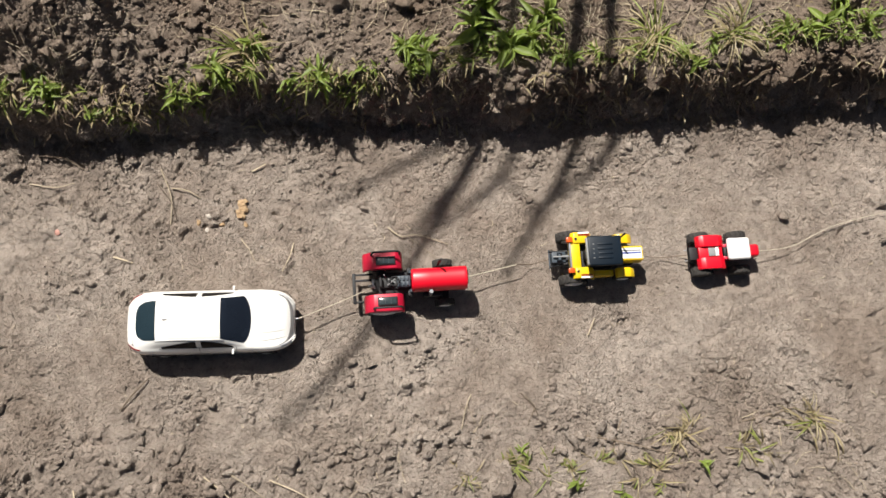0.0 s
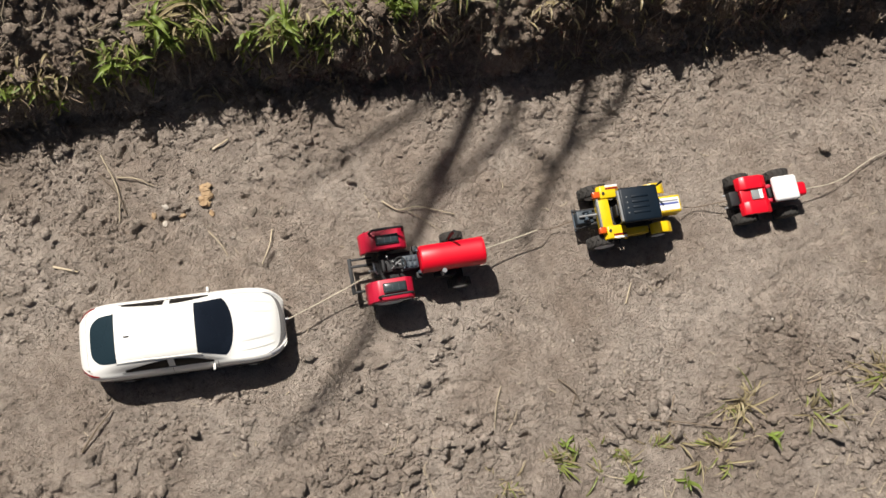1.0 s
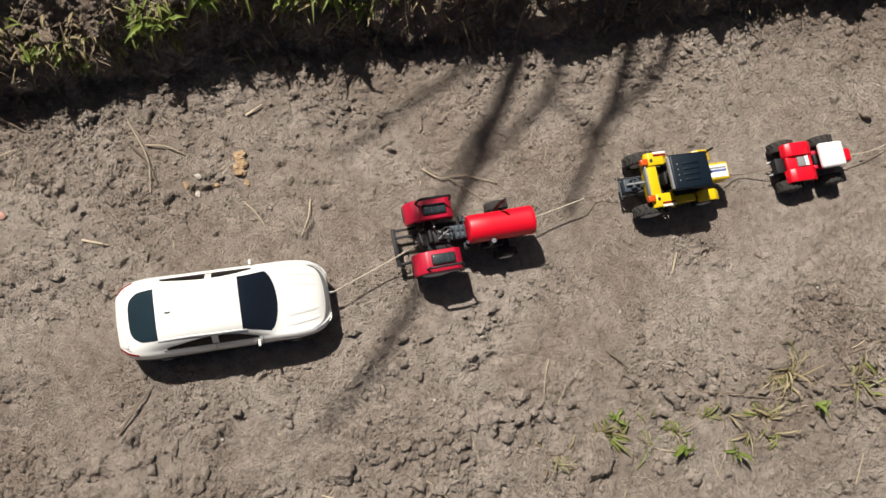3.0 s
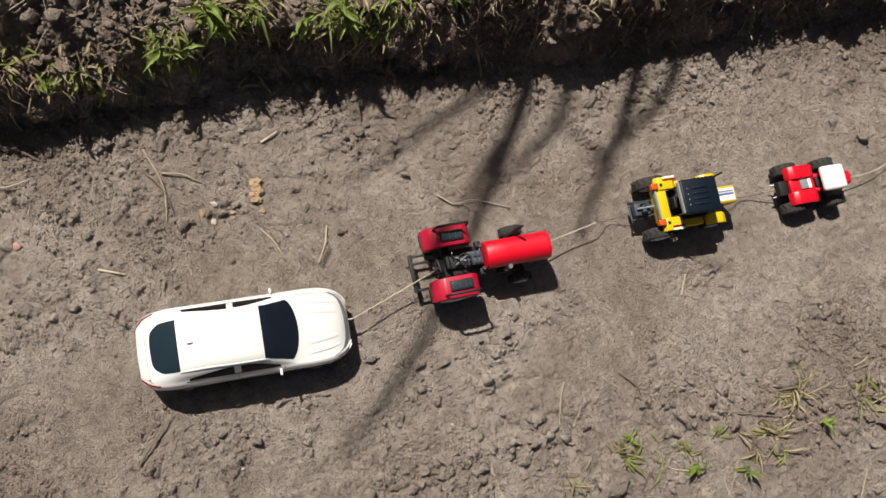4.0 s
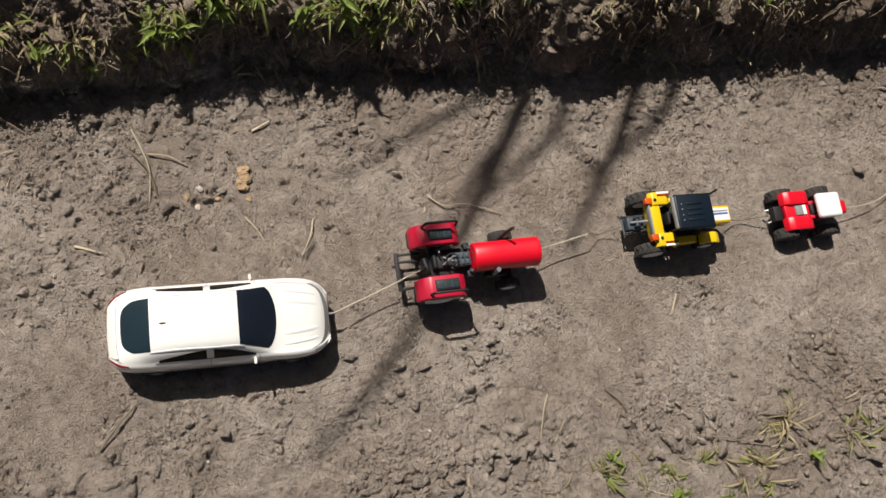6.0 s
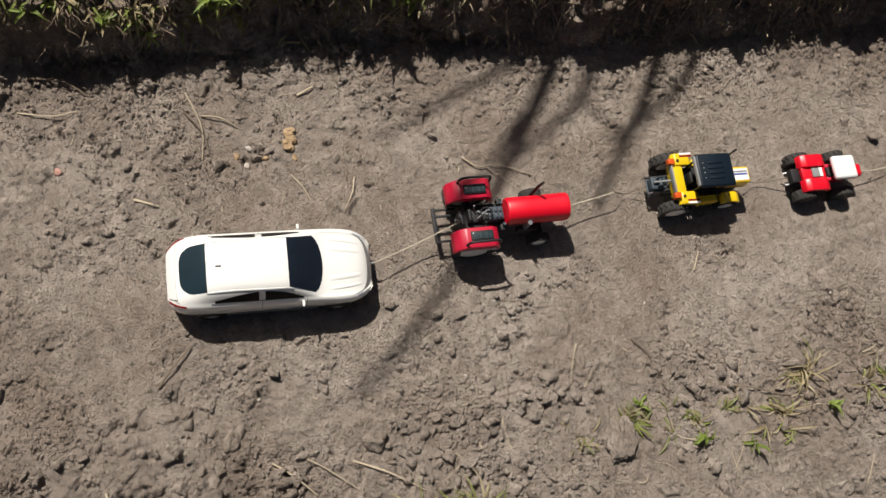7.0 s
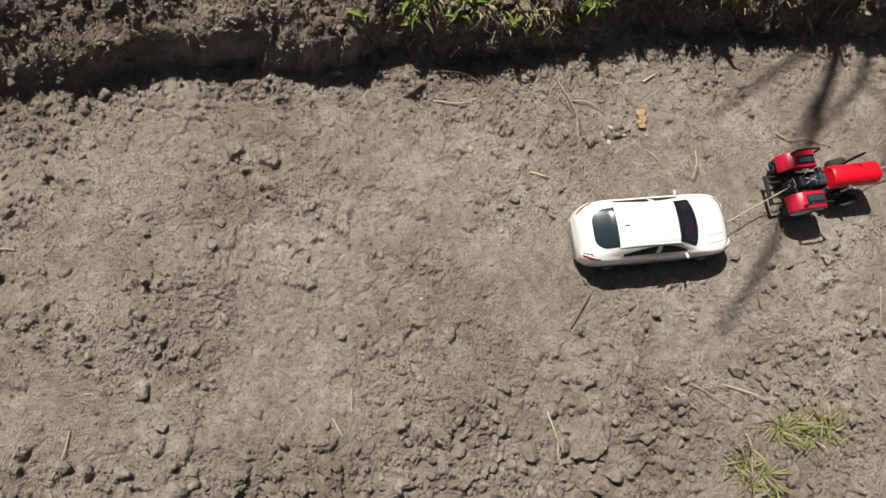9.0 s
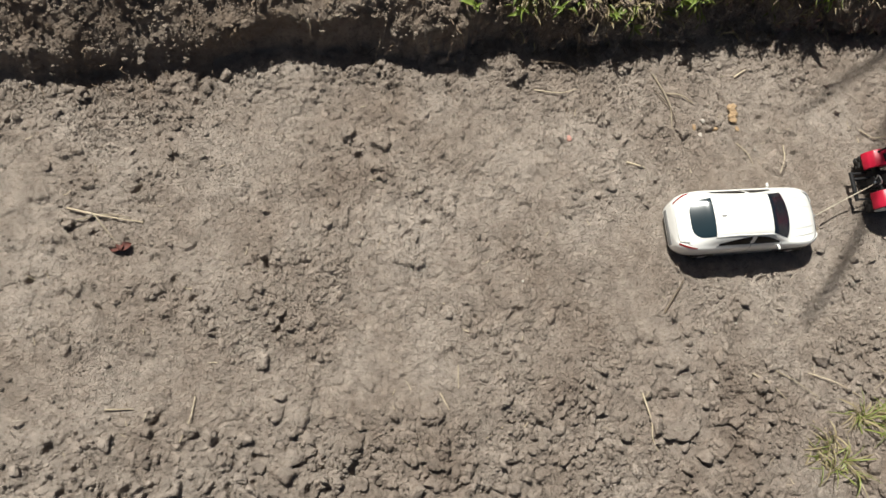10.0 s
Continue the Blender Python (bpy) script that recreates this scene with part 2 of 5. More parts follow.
def curve_points(points, steps=6):
    """A smooth line through a few points."""
    p = [Vector(q) for q in points]
    p = [2 * p[0] - p[1], *p, 2 * p[-1] - p[-2]]
    out = []
    for i in range(1, len(p) - 2):
        for k in range(steps):
            t = k / steps
            out.append(0.5 * (2 * p[i] + (p[i + 1] - p[i - 1]) * t + (2 * p[i - 1] - 5 * p[i] + 4 * p[i + 1] - p[i + 2]) * t * t
                              + (3 * p[i] - p[i - 1] - 3 * p[i + 1] + p[i + 2]) * t ** 3))
    return out + [p[-2]]


def lathe(profile, n=28, bm=None):
    """Turns (radius, y) pairs round the y axis."""
    own = bm or bmesh.new()
    rings = [[own.verts.new((r * math.cos(k * math.tau / n), y, r * math.sin(k * math.tau / n))) for k in range(n)] for r, y in profile]
    for a, b in zip(rings, rings[1:]):
        for k in range(n):
            own.faces.new((a[k], b[k], b[(k + 1) % n], a[(k + 1) % n]))
    own.faces.new(rings[0]), own.faces.new(rings[-1][::-1])
    return own


def profile_block(outline, y0, y1, bevel=0.0, bm=None):
    """A side outline of (x, z) pairs, made solid between y0 and y1."""
    own = bmesh.new()
    f = own.faces.new([own.verts.new((x, y0, z)) for x, z in outline])
    out = bmesh.ops.extrude_face_region(own, geom=[f])
    for v in [g for g in out["geom"] if isinstance(g, bmesh.types.BMVert)]:
        v.co.y = y1
    bmesh.ops.recalc_face_normals(own, faces=own.faces[:])
    if bevel:
        bmesh.ops.bevel(own, geom=own.edges[:], offset=bevel, segments=2, profile=0.5, affect="EDGES")
    return merged(bm, own)


def wheel(parent, x, y, r, w, rim_mat=GREY, lugs=18, rim_label="", lug=0.1):
    """Hub, tyre with lugs and rim."""
    hub = part("wheel", lathe([(r * 0.16, -w * 0.45), (r * 0.18, -w * 0.4), (r * 0.18, w * 0.4), (r * 0.16, w * 0.45)], 12), BLACK, parent,
               at=pose(x, y, r))
    bm = lathe([(r * 0.58, -w * 0.42), (r * 0.72, -w * 0.5), (r * 0.88, -w * 0.47), (r * 0.95, -w * 0.30), (r * 0.955, w * 0.30),
                (r * 0.88, w * 0.47), (r * 0.72, w * 0.5), (r * 0.58, w * 0.42)], 30)
    for k in range(lugs):
        for s in (-1, 1):
            a = (k + (0.5 if s > 0 else 0)) * math.tau / lugs
            own = box(-r * 0.05, r * 0.05, min(0, s * w * 0.46), max(0, s * w * 0.46), 0.93 * r, (0.95 + lug * 0.6) * r, r * 0.012, 1)
            bmesh.ops.rotate(own, verts=own.verts[:], matrix=Matrix.Rotation(s * 0.45, 3, "Z"))
            bmesh.ops.rotate(own, verts=own.verts[:], matrix=Matrix.Rotation(a, 3, "Y"))
            merged(bm, own)
    part("tyre", bm, RUBBER, hub)
    part("rim", lathe([(r * 0.12, -w * 0.56), (r * 0.30, -w * 0.55), (r * 0.36, -w * 0.50), (r * 0.52, -w * 0.50), (r * 0.61, -w * 0.46), (r * 0.61, w * 0.46),
                       (r * 0.52, w * 0.50), (r * 0.36, w * 0.50), (r * 0.30, w * 0.55), (r * 0.12, w * 0.56)], 24), rim_mat, hub, rim_label)
    return hub


# ---- ground ----
rng = np.random.default_rng(11)
TABLE = rng.random((256, 256))


def value_noise(x, y, shift=0):
    xi, yi = np.floor(x).astype(int), np.floor(y).astype(int)
    fx, fy = x - xi, y - yi
    fx, fy = fx * fx * (3 - 2 * fx), fy * fy * (3 - 2 * fy)
    def at(a, b):
        return TABLE[(a + 37 * shift) % 256, (b + 91 * shift) % 256]
    return (at(xi, yi) * (1 - fx) + at(xi + 1, yi) * fx) * (1 - fy) + (at(xi, yi + 1) * (1 - fx) + at(xi + 1, yi + 1) * fx) * fy


def fbm(x, y, scale, octaves=4, shift=0):
    total, weight = 0.0, 0.0
    for k in range(octaves):
        total = total + value_noise(x * scale * 2 ** k, y * scale * 2 ** k, shift + k) * 0.5 ** k
        weight += 0.5 ** k
    return total / weight - 0.5


def smooth01(t):
    t = np.clip(t, 0, 1)
    return t * t * (3 - 2 * t)


def bank_foot(x):
    return 0.466 - 0.014 * smooth01((x - 0.4) / 0.2) + 0.05 * fbm(x, x * 0 + 3.3, 2.2, 3, 5) - 0.018 * smooth01((-0.95 - x) / 0.3)


STEP = 0.003
near_x, near_y = np.arange(-1.62, 1.80, STEP), np.arange(-0.70, 0.88, STEP)
far_x = np.array([0.02, 0.06, 0.14, 0.3, 0.6, 1.2, 2.5, 5, 10, 20, 40, 80])
axis_x = np.r_[near_x[0] - far_x[::-1], near_x, near_x[-1] + far_x]
axis_y = np.r_[near_y[0] - far_x[::-1], near_y, near_y[-1] + far_x]
GX, GY = np.meshgrid(axis_x, axis_y)


CRUMBLED = (   # patches of broken soil: centre, half widths, how broken
    (-1.03, -0.07, 0.14, 0.09, 1.0), (-1.25, 0.38, 0.24, 0.06, 0.9), (-0.33, 0.10, 0.10, 0.04, 0.9), (-0.55, 0.02, 0.09, 0.06, 0.55),
    (-0.85, 0.05, 0.25, 0.16, 0.35), (-1.30, 0.14, 0.20, 0.14, 0.42), (-0.42, 0.24, 0.10, 0.07, 0.55), (0.44, -0.10, 0.05, 0.04, 0.8),
    (0.60, 0.12, 0.10, 0.08, 0.5), (0.62, -0.02, 0.05, 0.03, 0.7), (0.90, -0.03, 0.07, 0.05, 0.6), (0.05, 0.24, 0.30, 0.12, 0.5),
    (-0.25, 0.06, 0.12, 0.14, 0.5), (-0.15, -0.16, 0.28, 0.12, 0.85), (-0.62, -0.20, 0.22, 0.09, 0.6), (-0.36, -0.04, 0.16, 0.14, 0.55), (-0.70, 0.18, 0.14, 0.10, 0.5), (0.20, -0.15, 0.12, 0.06, 0.35), (1.15, -0.20, 0.15, 0.10, 0.6), (1.45, 0.10, 0.12, 0.08, 0.3))


def cloddy(x, y):
    """How broken the soil is: loose below the wheel track, by the foot of the bank, on top of it, and in patches."""
    lower = smooth01((-0.17 - 0.16 * fbm(x, y, 2.0, 3, 9) - y) / 0.14) * (1 - 0.50 * smooth01((x + 0.15) / 0.3))
    foot = smooth01((y - bank_foot(x) + 0.17) / 0.14) * (0.75 - 0.40 * smooth01((-0.40 - x) / 0.25) * smooth01((y - bank_foot(x)) / 0.05))
    spots = smooth01((fbm(x, y, 3.0, 3, 21) - 0.12) / 0.12) * 0.5
    most = np.maximum(np.maximum(lower, foot), spots)
    for cx, cy, rx, ry, much in CRUMBLED:
        most = np.maximum(most, much * np.exp(-((x - cx) / rx) ** 2 - ((y - cy) / ry) ** 2) * (0.85 + 1.6 * fbm(x, y, 8.0, 3, 71)))
    return np.clip(most, (0.10 + 0.10 * smooth01((0.1 - x) / 0.3)) * (1 + 5 * np.maximum(fbm(x, y, 12.0, 3, 29), 0)), 1)


LOOSE = cloddy(GX, GY)
def ridged(x, y, scale, octaves, shift):
    return 1 - np.abs(fbm(x, y, scale, octaves, shift)) * 4


wob = 0.075 * fbm(GX, GY, 8, 4, 14) + 0.035 * fbm(GX, GY, 34, 3, 17)
worn = smooth01((-0.70 - GX) / 0.28)   # the far end of the bank is worn to a gentler slope
face = (GY + wob * (1 - 0.4 * worn) - bank_foot(GX)) / (0.084 + 0.082 * worn)
into = GY + wob * (1 - 0.4 * worn) - bank_foot(GX)
slump = smooth01((-0.02 - GX) / 0.22)
cut = 0.5 + 0.5 * smooth01((GX + 1.25) / 0.30)
crumbling = 0.080 * cut * smooth01(into / 0.035) + (0.235 - 0.04 * cut) * np.clip((into - 0.01) / 0.25, 0, 1)
crumbling += (0.155 - crumbling) * smooth01((into - 0.17) / 0.45)   # behind its crest the mound falls back to the field
HEIGHT = 0.155 * smooth01(face) * (1 - slump) + slump * crumbling + 0.02 * smooth01((GY - bank_foot(GX) - 0.05) / 0.2)
HEIGHT += 0.020 * fbm(GX, GY, 1.6, 3, 2) + 0.012 * fbm(GX, GY, 7, 3, 6) + (0.004 + 0.006 * LOOSE) * fbm(GX, GY, 26, 4, 8)
HEIGHT += (0.002 + 0.003 * LOOSE) * fbm(GX, GY, 90, 3, 12) + (0.0010 + 0.004 * LOOSE) * fbm(GX, GY, 170, 1, 19)
HEIGHT -= (0.0028 + 0.0025 * LOOSE) * smooth01((ridged(GX, GY, 14, 3, 25) - 0.76) / 0.2) * smooth01((fbm(GX, GY, 4, 2, 41) + 0.05) / 0.1)
HEIGHT += 0.05 * smooth01((-0.45 - GY) / 0.5) * fbm(GX, GY, 2.0, 3, 31)

# small pits and torn holes in the loose soil
for _ in range(900):
    cx, cy = rng.uniform(-1.6, 1.78), rng.uniform(-0.68, 0.44)
    if rng.random() > cloddy(np.array(cx), np.array(cy)) ** 1.6:
        continue
    r, deep, turn = rng.uniform(0.005, 0.013), rng.uniform(0.006, 0.014), rng.uniform(0, math.pi)
    i0, i1 = np.searchsorted(axis_y, (cy - r * 2, cy + r * 2))
    j0, j1 = np.searchsorted(axis_x, (cx - r * 2, cx + r * 2))
    ux, uy = GX[i0:i1, j0:j1] - cx, GY[i0:i1, j0:j1] - cy
    along, across = ux * math.cos(turn) + uy * math.sin(turn), uy * math.cos(turn) - ux * math.sin(turn)
    away = np.hypot(along / (r * 1.7), across / (r * 0.8)) + 1.2 * fbm(GX[i0:i1, j0:j1], GY[i0:i1, j0:j1], 90, 2, 33)
    HEIGHT[i0:i1, j0:j1] -= deep * np.clip((1 - away) * 2.5, 0, 1)

# loose lumps pressed into the soil: angular, broken pieces
for _ in range(15000):
    cx, cy = rng.uniform(-1.6, 1.78), rng.uniform(-0.68, 0.86)
    if rng.random() > cloddy(np.array(cx), np.array(cy)) ** 1.2:
        continue
    r = min(0.0040 + rng.exponential(0.0034), 0.028) * (0.8 if 0 < cy - bank_foot(np.array(cx)) < 0.1 else 1.0)
    i0, i1 = np.searchsorted(axis_y, (cy - r * 1.5, cy + r * 1.5))
    j0, j1 = np.searchsorted(axis_x, (cx - r * 1.5, cx + r * 1.5))
    ux, uy = (GX[i0:i1, j0:j1] - cx) / r, (GY[i0:i1, j0:j1] - cy) / r
    d, turn = np.full(ux.shape, -9.0), rng.uniform(0, math.tau)
    sides = int(rng.integers(4, 7))
    for k in range(sides):
        a = turn + (k + rng.uniform(-0.3, 0.3)) * math.tau / sides
        d = np.maximum(d, (ux * math.cos(a) + uy * math.sin(a)) / rng.uniform(0.75, 1.15))
    top = (1 + rng.uniform(-0.3, 0.3) * ux + rng.uniform(-0.45, 0.15) * uy) * r * rng.uniform(0.2, 0.5)
    HEIGHT[i0:i1, j0:j1] += np.clip((1 - d) * rng.uniform(3.0, 7.0), 0, 1) * top * (1.35 if cx < -0.35 and cy < -0.18 else 0.85 if cx > 0 and cy < 0 else 1.0)

# hollows and noses in the face of the bank
on_face = smooth01(face * 3) * smooth01((1.4 - face) * 2)
GY = GY + on_face * (1 - 0.75 * slump) * (0.085 * fbm(GX, HEIGHT * 1.5, 14, 3, 51) + 0.045 * fbm(GX, HEIGHT * 1.3, 45, 3, 53))

# the strip under the vehicles is trodden flat
track = np.exp(-((GY - 0.02 - 0.07 * GX) / 0.11) ** 2) * smooth01((GX + 0.5) / 0.3) * smooth01((1.5 - GX) / 0.3)
HEIGHT = HEIGHT * (1 - 0.85 * track) - 0.001 * track


def ground_at(x, y):
    i, j = np.searchsorted(axis_y, y), np.searchsorted(axis_x, x)
    return float(HEIGHT[i, j])


nx, ny = len(axis_x), len(axis_y)
verts = np.stack([GX, GY, HEIGHT], -1).reshape(-1, 3)
corner = (np.arange(ny - 1)[:, None] * nx + np.arange(nx - 1)).ravel()
quads = np.stack([corner, corner + 1, corner + nx + 1, corner + nx], 1)
ground_mesh = bpy.data.meshes.new("ground")
ground_mesh.vertices.add(len(verts)), ground_mesh.loops.add(quads.size), ground_mesh.polygons.add(len(quads))
ground_mesh.vertices.foreach_set("co", verts.ravel())
ground_mesh.loops.foreach_set("vertex_index", quads.ravel())
ground_mesh.polygons.foreach_set("loop_start", np.arange(len(quads)) * 4)
ground_mesh.update(calc_edges=True)
ground_mesh.attributes.new("loose", "FLOAT", "POINT").data.foreach_set("value", LOOSE.ravel().astype(np.float32))
ground_mesh.shade_smooth()
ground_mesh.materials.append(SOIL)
ground = tagged(new("ground", ground_mesh), "dry grey-brown field soil with a crumbling earth bank", "ground", kind="structure")


# ---- the white car ----
CAR_STATIONS = np.array([   # x, top height, belt height, top half width, belt half width
    (-0.1785, 0.058, 0.052, 0.034, 0.044), (-0.175, 0.070, 0.060, 0.041, 0.054), (-0.166, 0.082, 0.068, 0.045, 0.062),
    (-0.155, 0.088, 0.074, 0.0475, 0.067), (-0.133, 0.099, 0.079, 0.0455, 0.0705), (-0.111, 0.111, 0.080, 0.0445, 0.0715),
    (-0.060, 0.1165, 0.0795, 0.044, 0.071), (-0.020, 0.118, 0.079, 0.046, 0.071), (0.029, 0.1145, 0.078, 0.046, 0.071),
    (0.056, 0.0985, 0.0765, 0.050, 0.071), (0.084, 0.0815, 0.074, 0.055, 0.071), (0.110, 0.0765, 0.069, 0.054, 0.0715),
    (0.140, 0.071, 0.063, 0.051, 0.069), (0.160, 0.064, 0.056, 0.046, 0.062), (0.172, 0.055, 0.048, 0.040, 0.052),
    (0.1785, 0.044, 0.040, 0.030, 0.040)])


def car_point(x, u):
    """A point of the body: x along it, u from -1 (sill) over 0 (middle of the top) to 1 (the other sill)."""
    reach = min(0.009, max(0.1785 - abs(x), 0.0))
    zr, zb, wr, wb = (np.mean(np.interp((x - reach, x - reach / 2, x, x + reach / 2, x + reach), CAR_STATIONS[:, 0], CAR_STATIONS[:, k])) * (0.945 if k > 2 else 1) for k in (1, 2, 3, 4))
    c = [(-0.55 * wr, zr - 0.0008), (0, zr + 0.0006), (0.55 * wr, zr - 0.0008), (wr, zr - 0.0035), (wr + 0.45 * (wb - wr), zr - 0.48 * (zr - zb)),
         (wb * 0.875, zb + 0.006), (wb * 1.005, zb + 0.001), (wb * 1.038, 0.052), (wb * 0.99, 0.030), (wb * 0.93, 0.018), (wb * 0.80, 0.014)]
    f = min(abs(u), 1.0) * 7.999
    i, t = int(f), f - int(f)
    w = ((1 - t) ** 3 / 6, (3 * t ** 3 - 6 * t * t + 4) / 6, (-3 * t ** 3 + 3 * t * t + 3 * t + 1) / 6, t ** 3 / 6)
    y = sum(k * c[i + n][0] for n, k in enumerate(w))
    z = sum(k * c[i + n][1] for n, k in enumerate(w))
    return Vector((x, math.copysign(y, u) if u else 0.0, z))


def car_patch(x_of, u_of, nu=14, nx_=12, lift=0.0008, thick=0.0016):
    """A panel lying on the body, from two maps of the unit square."""
    bm = bmesh.new()
    grid = []
    for a in range(nx_ + 1):
        row = []
        for b in range(nu + 1):
            s, t = a / nx_, b / nu
            x, u = x_of(s, t), u_of(s, t)
            p = car_point(x, u)
            nrm = (car_point(x + 0.001, u) - car_point(x - 0.001, u)).cross(car_point(x, min(u + 0.01, 1)) - car_point(x, max(u - 0.01, -1)))
            nrm = nrm.normalized() if nrm.length > 0 else Vector((0, 0, 1))
            row.append((p, nrm, lift(s, t) if callable(lift) else lift))
        grid.append(row)
    top = [[bm.verts.new(p + nrm * h) for p, nrm, h in row] for row in grid]
    low = [[bm.verts.new(p + nrm * (h - thick)) for p, nrm, h in row] for row in grid]
    for a in range(nx_):
        for b in range(nu):
            bm.faces.new((top[a][b], top[a + 1][b], top[a + 1][b + 1], top[a][b + 1]))
    ring = [(a, 0) for a in range(nx_ + 1)] + [(nx_, b) for b in range(1, nu + 1)] + [(a, nu) for a in range(nx_ - 1, -1, -1)] + [(0, b) for b in range(nu - 1, 0, -1)]
    for (a, b), (c, d) in zip(ring, ring[1:] + ring[:1]):
        bm.faces.new((top[a][b], low[a][b], low[c][d], top[c][d]))
    bmesh.ops.recalc_face_normals(bm, faces=bm.faces[:])
    return bm


def white_car(m):
    car = thing("toy_car", m, "white toy coupe car with dark windows standing on dry soil", "toy car", "towed toy vehicles")
    xs = np.unique(np.r_[np.linspace(-0.1785, -0.150, 9), np.linspace(-0.150, 0.150, 46), np.linspace(0.150, 0.1785, 11)])
    us = np.linspace(-1, 1, 65)
    bm = bmesh.new()
    rows = [[bm.verts.new(car_point(x, u)) for u in us] for x in xs]
    for a, b in zip(rows, rows[1:]):
        for k in range(len(us) - 1):
            bm.faces.new((a[k], b[k], b[k + 1], a[k + 1]))
        bm.faces.new((a[0], a[-1], b[-1], b[0]))
    bm.faces.new(rows[0]), bm.faces.new(rows[-1][::-1])
    bmesh.ops.recalc_face_normals(bm, faces=bm.faces[:])
    body = part("body", bm, CAR_WHITE, car, angle=50)

    def span(lo, hi):
        return lambda s, t: lo + (hi - lo) * s

    part("windscreen", car_patch(lambda s, t: 0.026 + (0.061 - 0.016 * (2 * t - 1) ** 2) * s, lambda s, t: (0.262 + 0.022 * s) * (2 * t - 1)), CAR_GLASS, car, "dark tinted windscreen")
    part("rear_window", car_patch(lambda s, t: -0.110 - (0.045 - 0.012 * abs(2 * t - 1) ** 4) * s, lambda s, t: (0.262 - 0.012 * s - 0.035 * s ** 6) * (2 * t - 1)), REAR_GLASS, car, "dark rear window with sky reflection put into its colour")
    for side in (-1, 1):
        part("side_window", car_patch(lambda s, t: -0.099 + 0.073 * s, lambda s, t: side * (0.486 + (0.312 - 0.486 + 0.125 * (1 - s) ** 1.3) * t)), SIDE_GLASS, car)
        part("side_window", car_patch(lambda s, t: -0.015 + 0.065 * s, lambda s, t: side * (0.486 + (0.312 - 0.486 + 0.130 * s ** 2.2) * t)), SIDE_GLASS, car)
        bm = box(0.047, 0.052, side * 0.0705 - 0.0048, side * 0.0705 + 0.0048, 0.078, 0.084, 0.0022, 3)
        mirror = part("wing_mirror", bm, CAR_WHITE, car)
        part("stalk", box(0.0475, 0.0515, min(side * 0.06, side * 0.069), max(side * 0.06, side * 0.069), 0.076, 0.080, 0.001), CAR_WHITE, mirror)
        part("tail_light", car_patch(lambda s, t: -0.1755 + 0.030 * s, lambda s, t: side * (0.470 + 0.075 * s + (0.090 - 0.060 * s) * t), lift=0.0009), TAIL_RED, car, "glossy red tail light")
        part("headlight", car_patch(lambda s, t: 0.148 + 0.022 * s, lambda s, t: side * (0.46 + 0.02 * s + 0.08 * t), lift=0.0009), LAMP_CLEAR, car, "clear plastic headlight")
        for x in (-0.06, 0.0):
            part("door_handle", box(x, x + 0.013, side * 0.0664 - 0.0012, side * 0.0664 + 0.0012, 0.064, 0.067, 0.001), CAR_WHITE, car)
        part("sill", box(-0.085, 0.075, side * 0.0635 - 0.003, side * 0.0635 + 0.003, 0.014, 0.024, 0.002), CAR_TRIM, car, "grey side sill")
        for x in (-0.108, 0.112):
            # arches aren't cut: a black disc stands for the shade inside each
            arch = lathe([(0.0, -0.0015), (0.0255, -0.0015), (0.0265, 0.0), (0.0255, 0.0015), (0.0, 0.0015)][1:4], 28)
            part("arch_shade", arch, BLACK, car, at=pose(x, side * 0.0680, 0.026))
            wheel(car, x, side * 0.0600, 0.0235, 0.019, SILVER, 12, "silver rim", 0.04)
        for near in (0.10, 0.20):
            part("bonnet_crease", car_patch(lambda s, t: 0.094 + 0.066 * s, lambda s, t: side * (near - 0.02 * s + 0.055 * t), nu=10, lift=lambda s, t: 0.0017 * math.sin(math.pi * t) * math.sin(math.pi * s) ** 0.5 - 0.0003), CAR_WHITE, car)
        part("roof_rail", car_patch(lambda s, t: -0.111 + 0.143 * s, lambda s, t: side * (0.268 + 0.014 * t), nu=3, lift=0.0014, thick=0.003), CAR_WHITE, car)
    part("front_bumper_groove", car_patch(lambda s, t: 0.1690 - 0.026 * abs(2 * t - 1) ** 2.5 + 0.0068 * s, lambda s, t: 0.47 * (2 * t - 1), nu=26, nx_=2, lift=0.0009), CAR_TRIM, car, "grey groove round the bumper")
    part("grille", box(0.1745, 0.1800, -0.024, 0.024, 0.026, 0.040, 0.002), BLACK, car)
    part("rear_bumper", box(-0.180, -0.172, -0.040, 0.040, 0.022, 0.036, 0.003), CAR_TRIM, car, "grey rear bumper strip")
    part("spoiler", car_patch(lambda s, t: -0.1735 + 0.014 * s - 0.002 * (1 - (2 * t - 1) ** 2), lambda s, t: 0.30 * (2 * t - 1), nu=16, nx_=3, lift=0.0026, thick=0.004), CAR_WHITE, car)
    part("boot_seam", car_patch(lambda s, t: -0.1695 + 0.0016 * s + 0.012 * abs(2 * t - 1) ** 3, lambda s, t: 0.43 * (2 * t - 1), nu=24, nx_=1, lift=0.0006), CAR_TRIM, car)
    for side in (-1, 1):
        part("door_seam", car_patch(lambda s, t: -0.0210 + 0.0009 * s, lambda s, t: side * (0.49 + 0.33 * t), nu=10, nx_=1, lift=0.0004), CAR_TRIM, car)
        part("door_seam", car_patch(lambda s, t: 0.056 + 0.0009 * s, lambda s, t: side * (0.49 + 0.33 * t), nu=10, nx_=1, lift=0.0004), CAR_TRIM, car)
        # thin grey strip standing for the shade along the belt line
        part("belt_shade", car_patch(lambda s, t: -0.105 + 0.155 * s, lambda s, t: side * (0.492 + 0.008 * t), nu=1, nx_=20, lift=0.0010), CAR_TRIM, car)
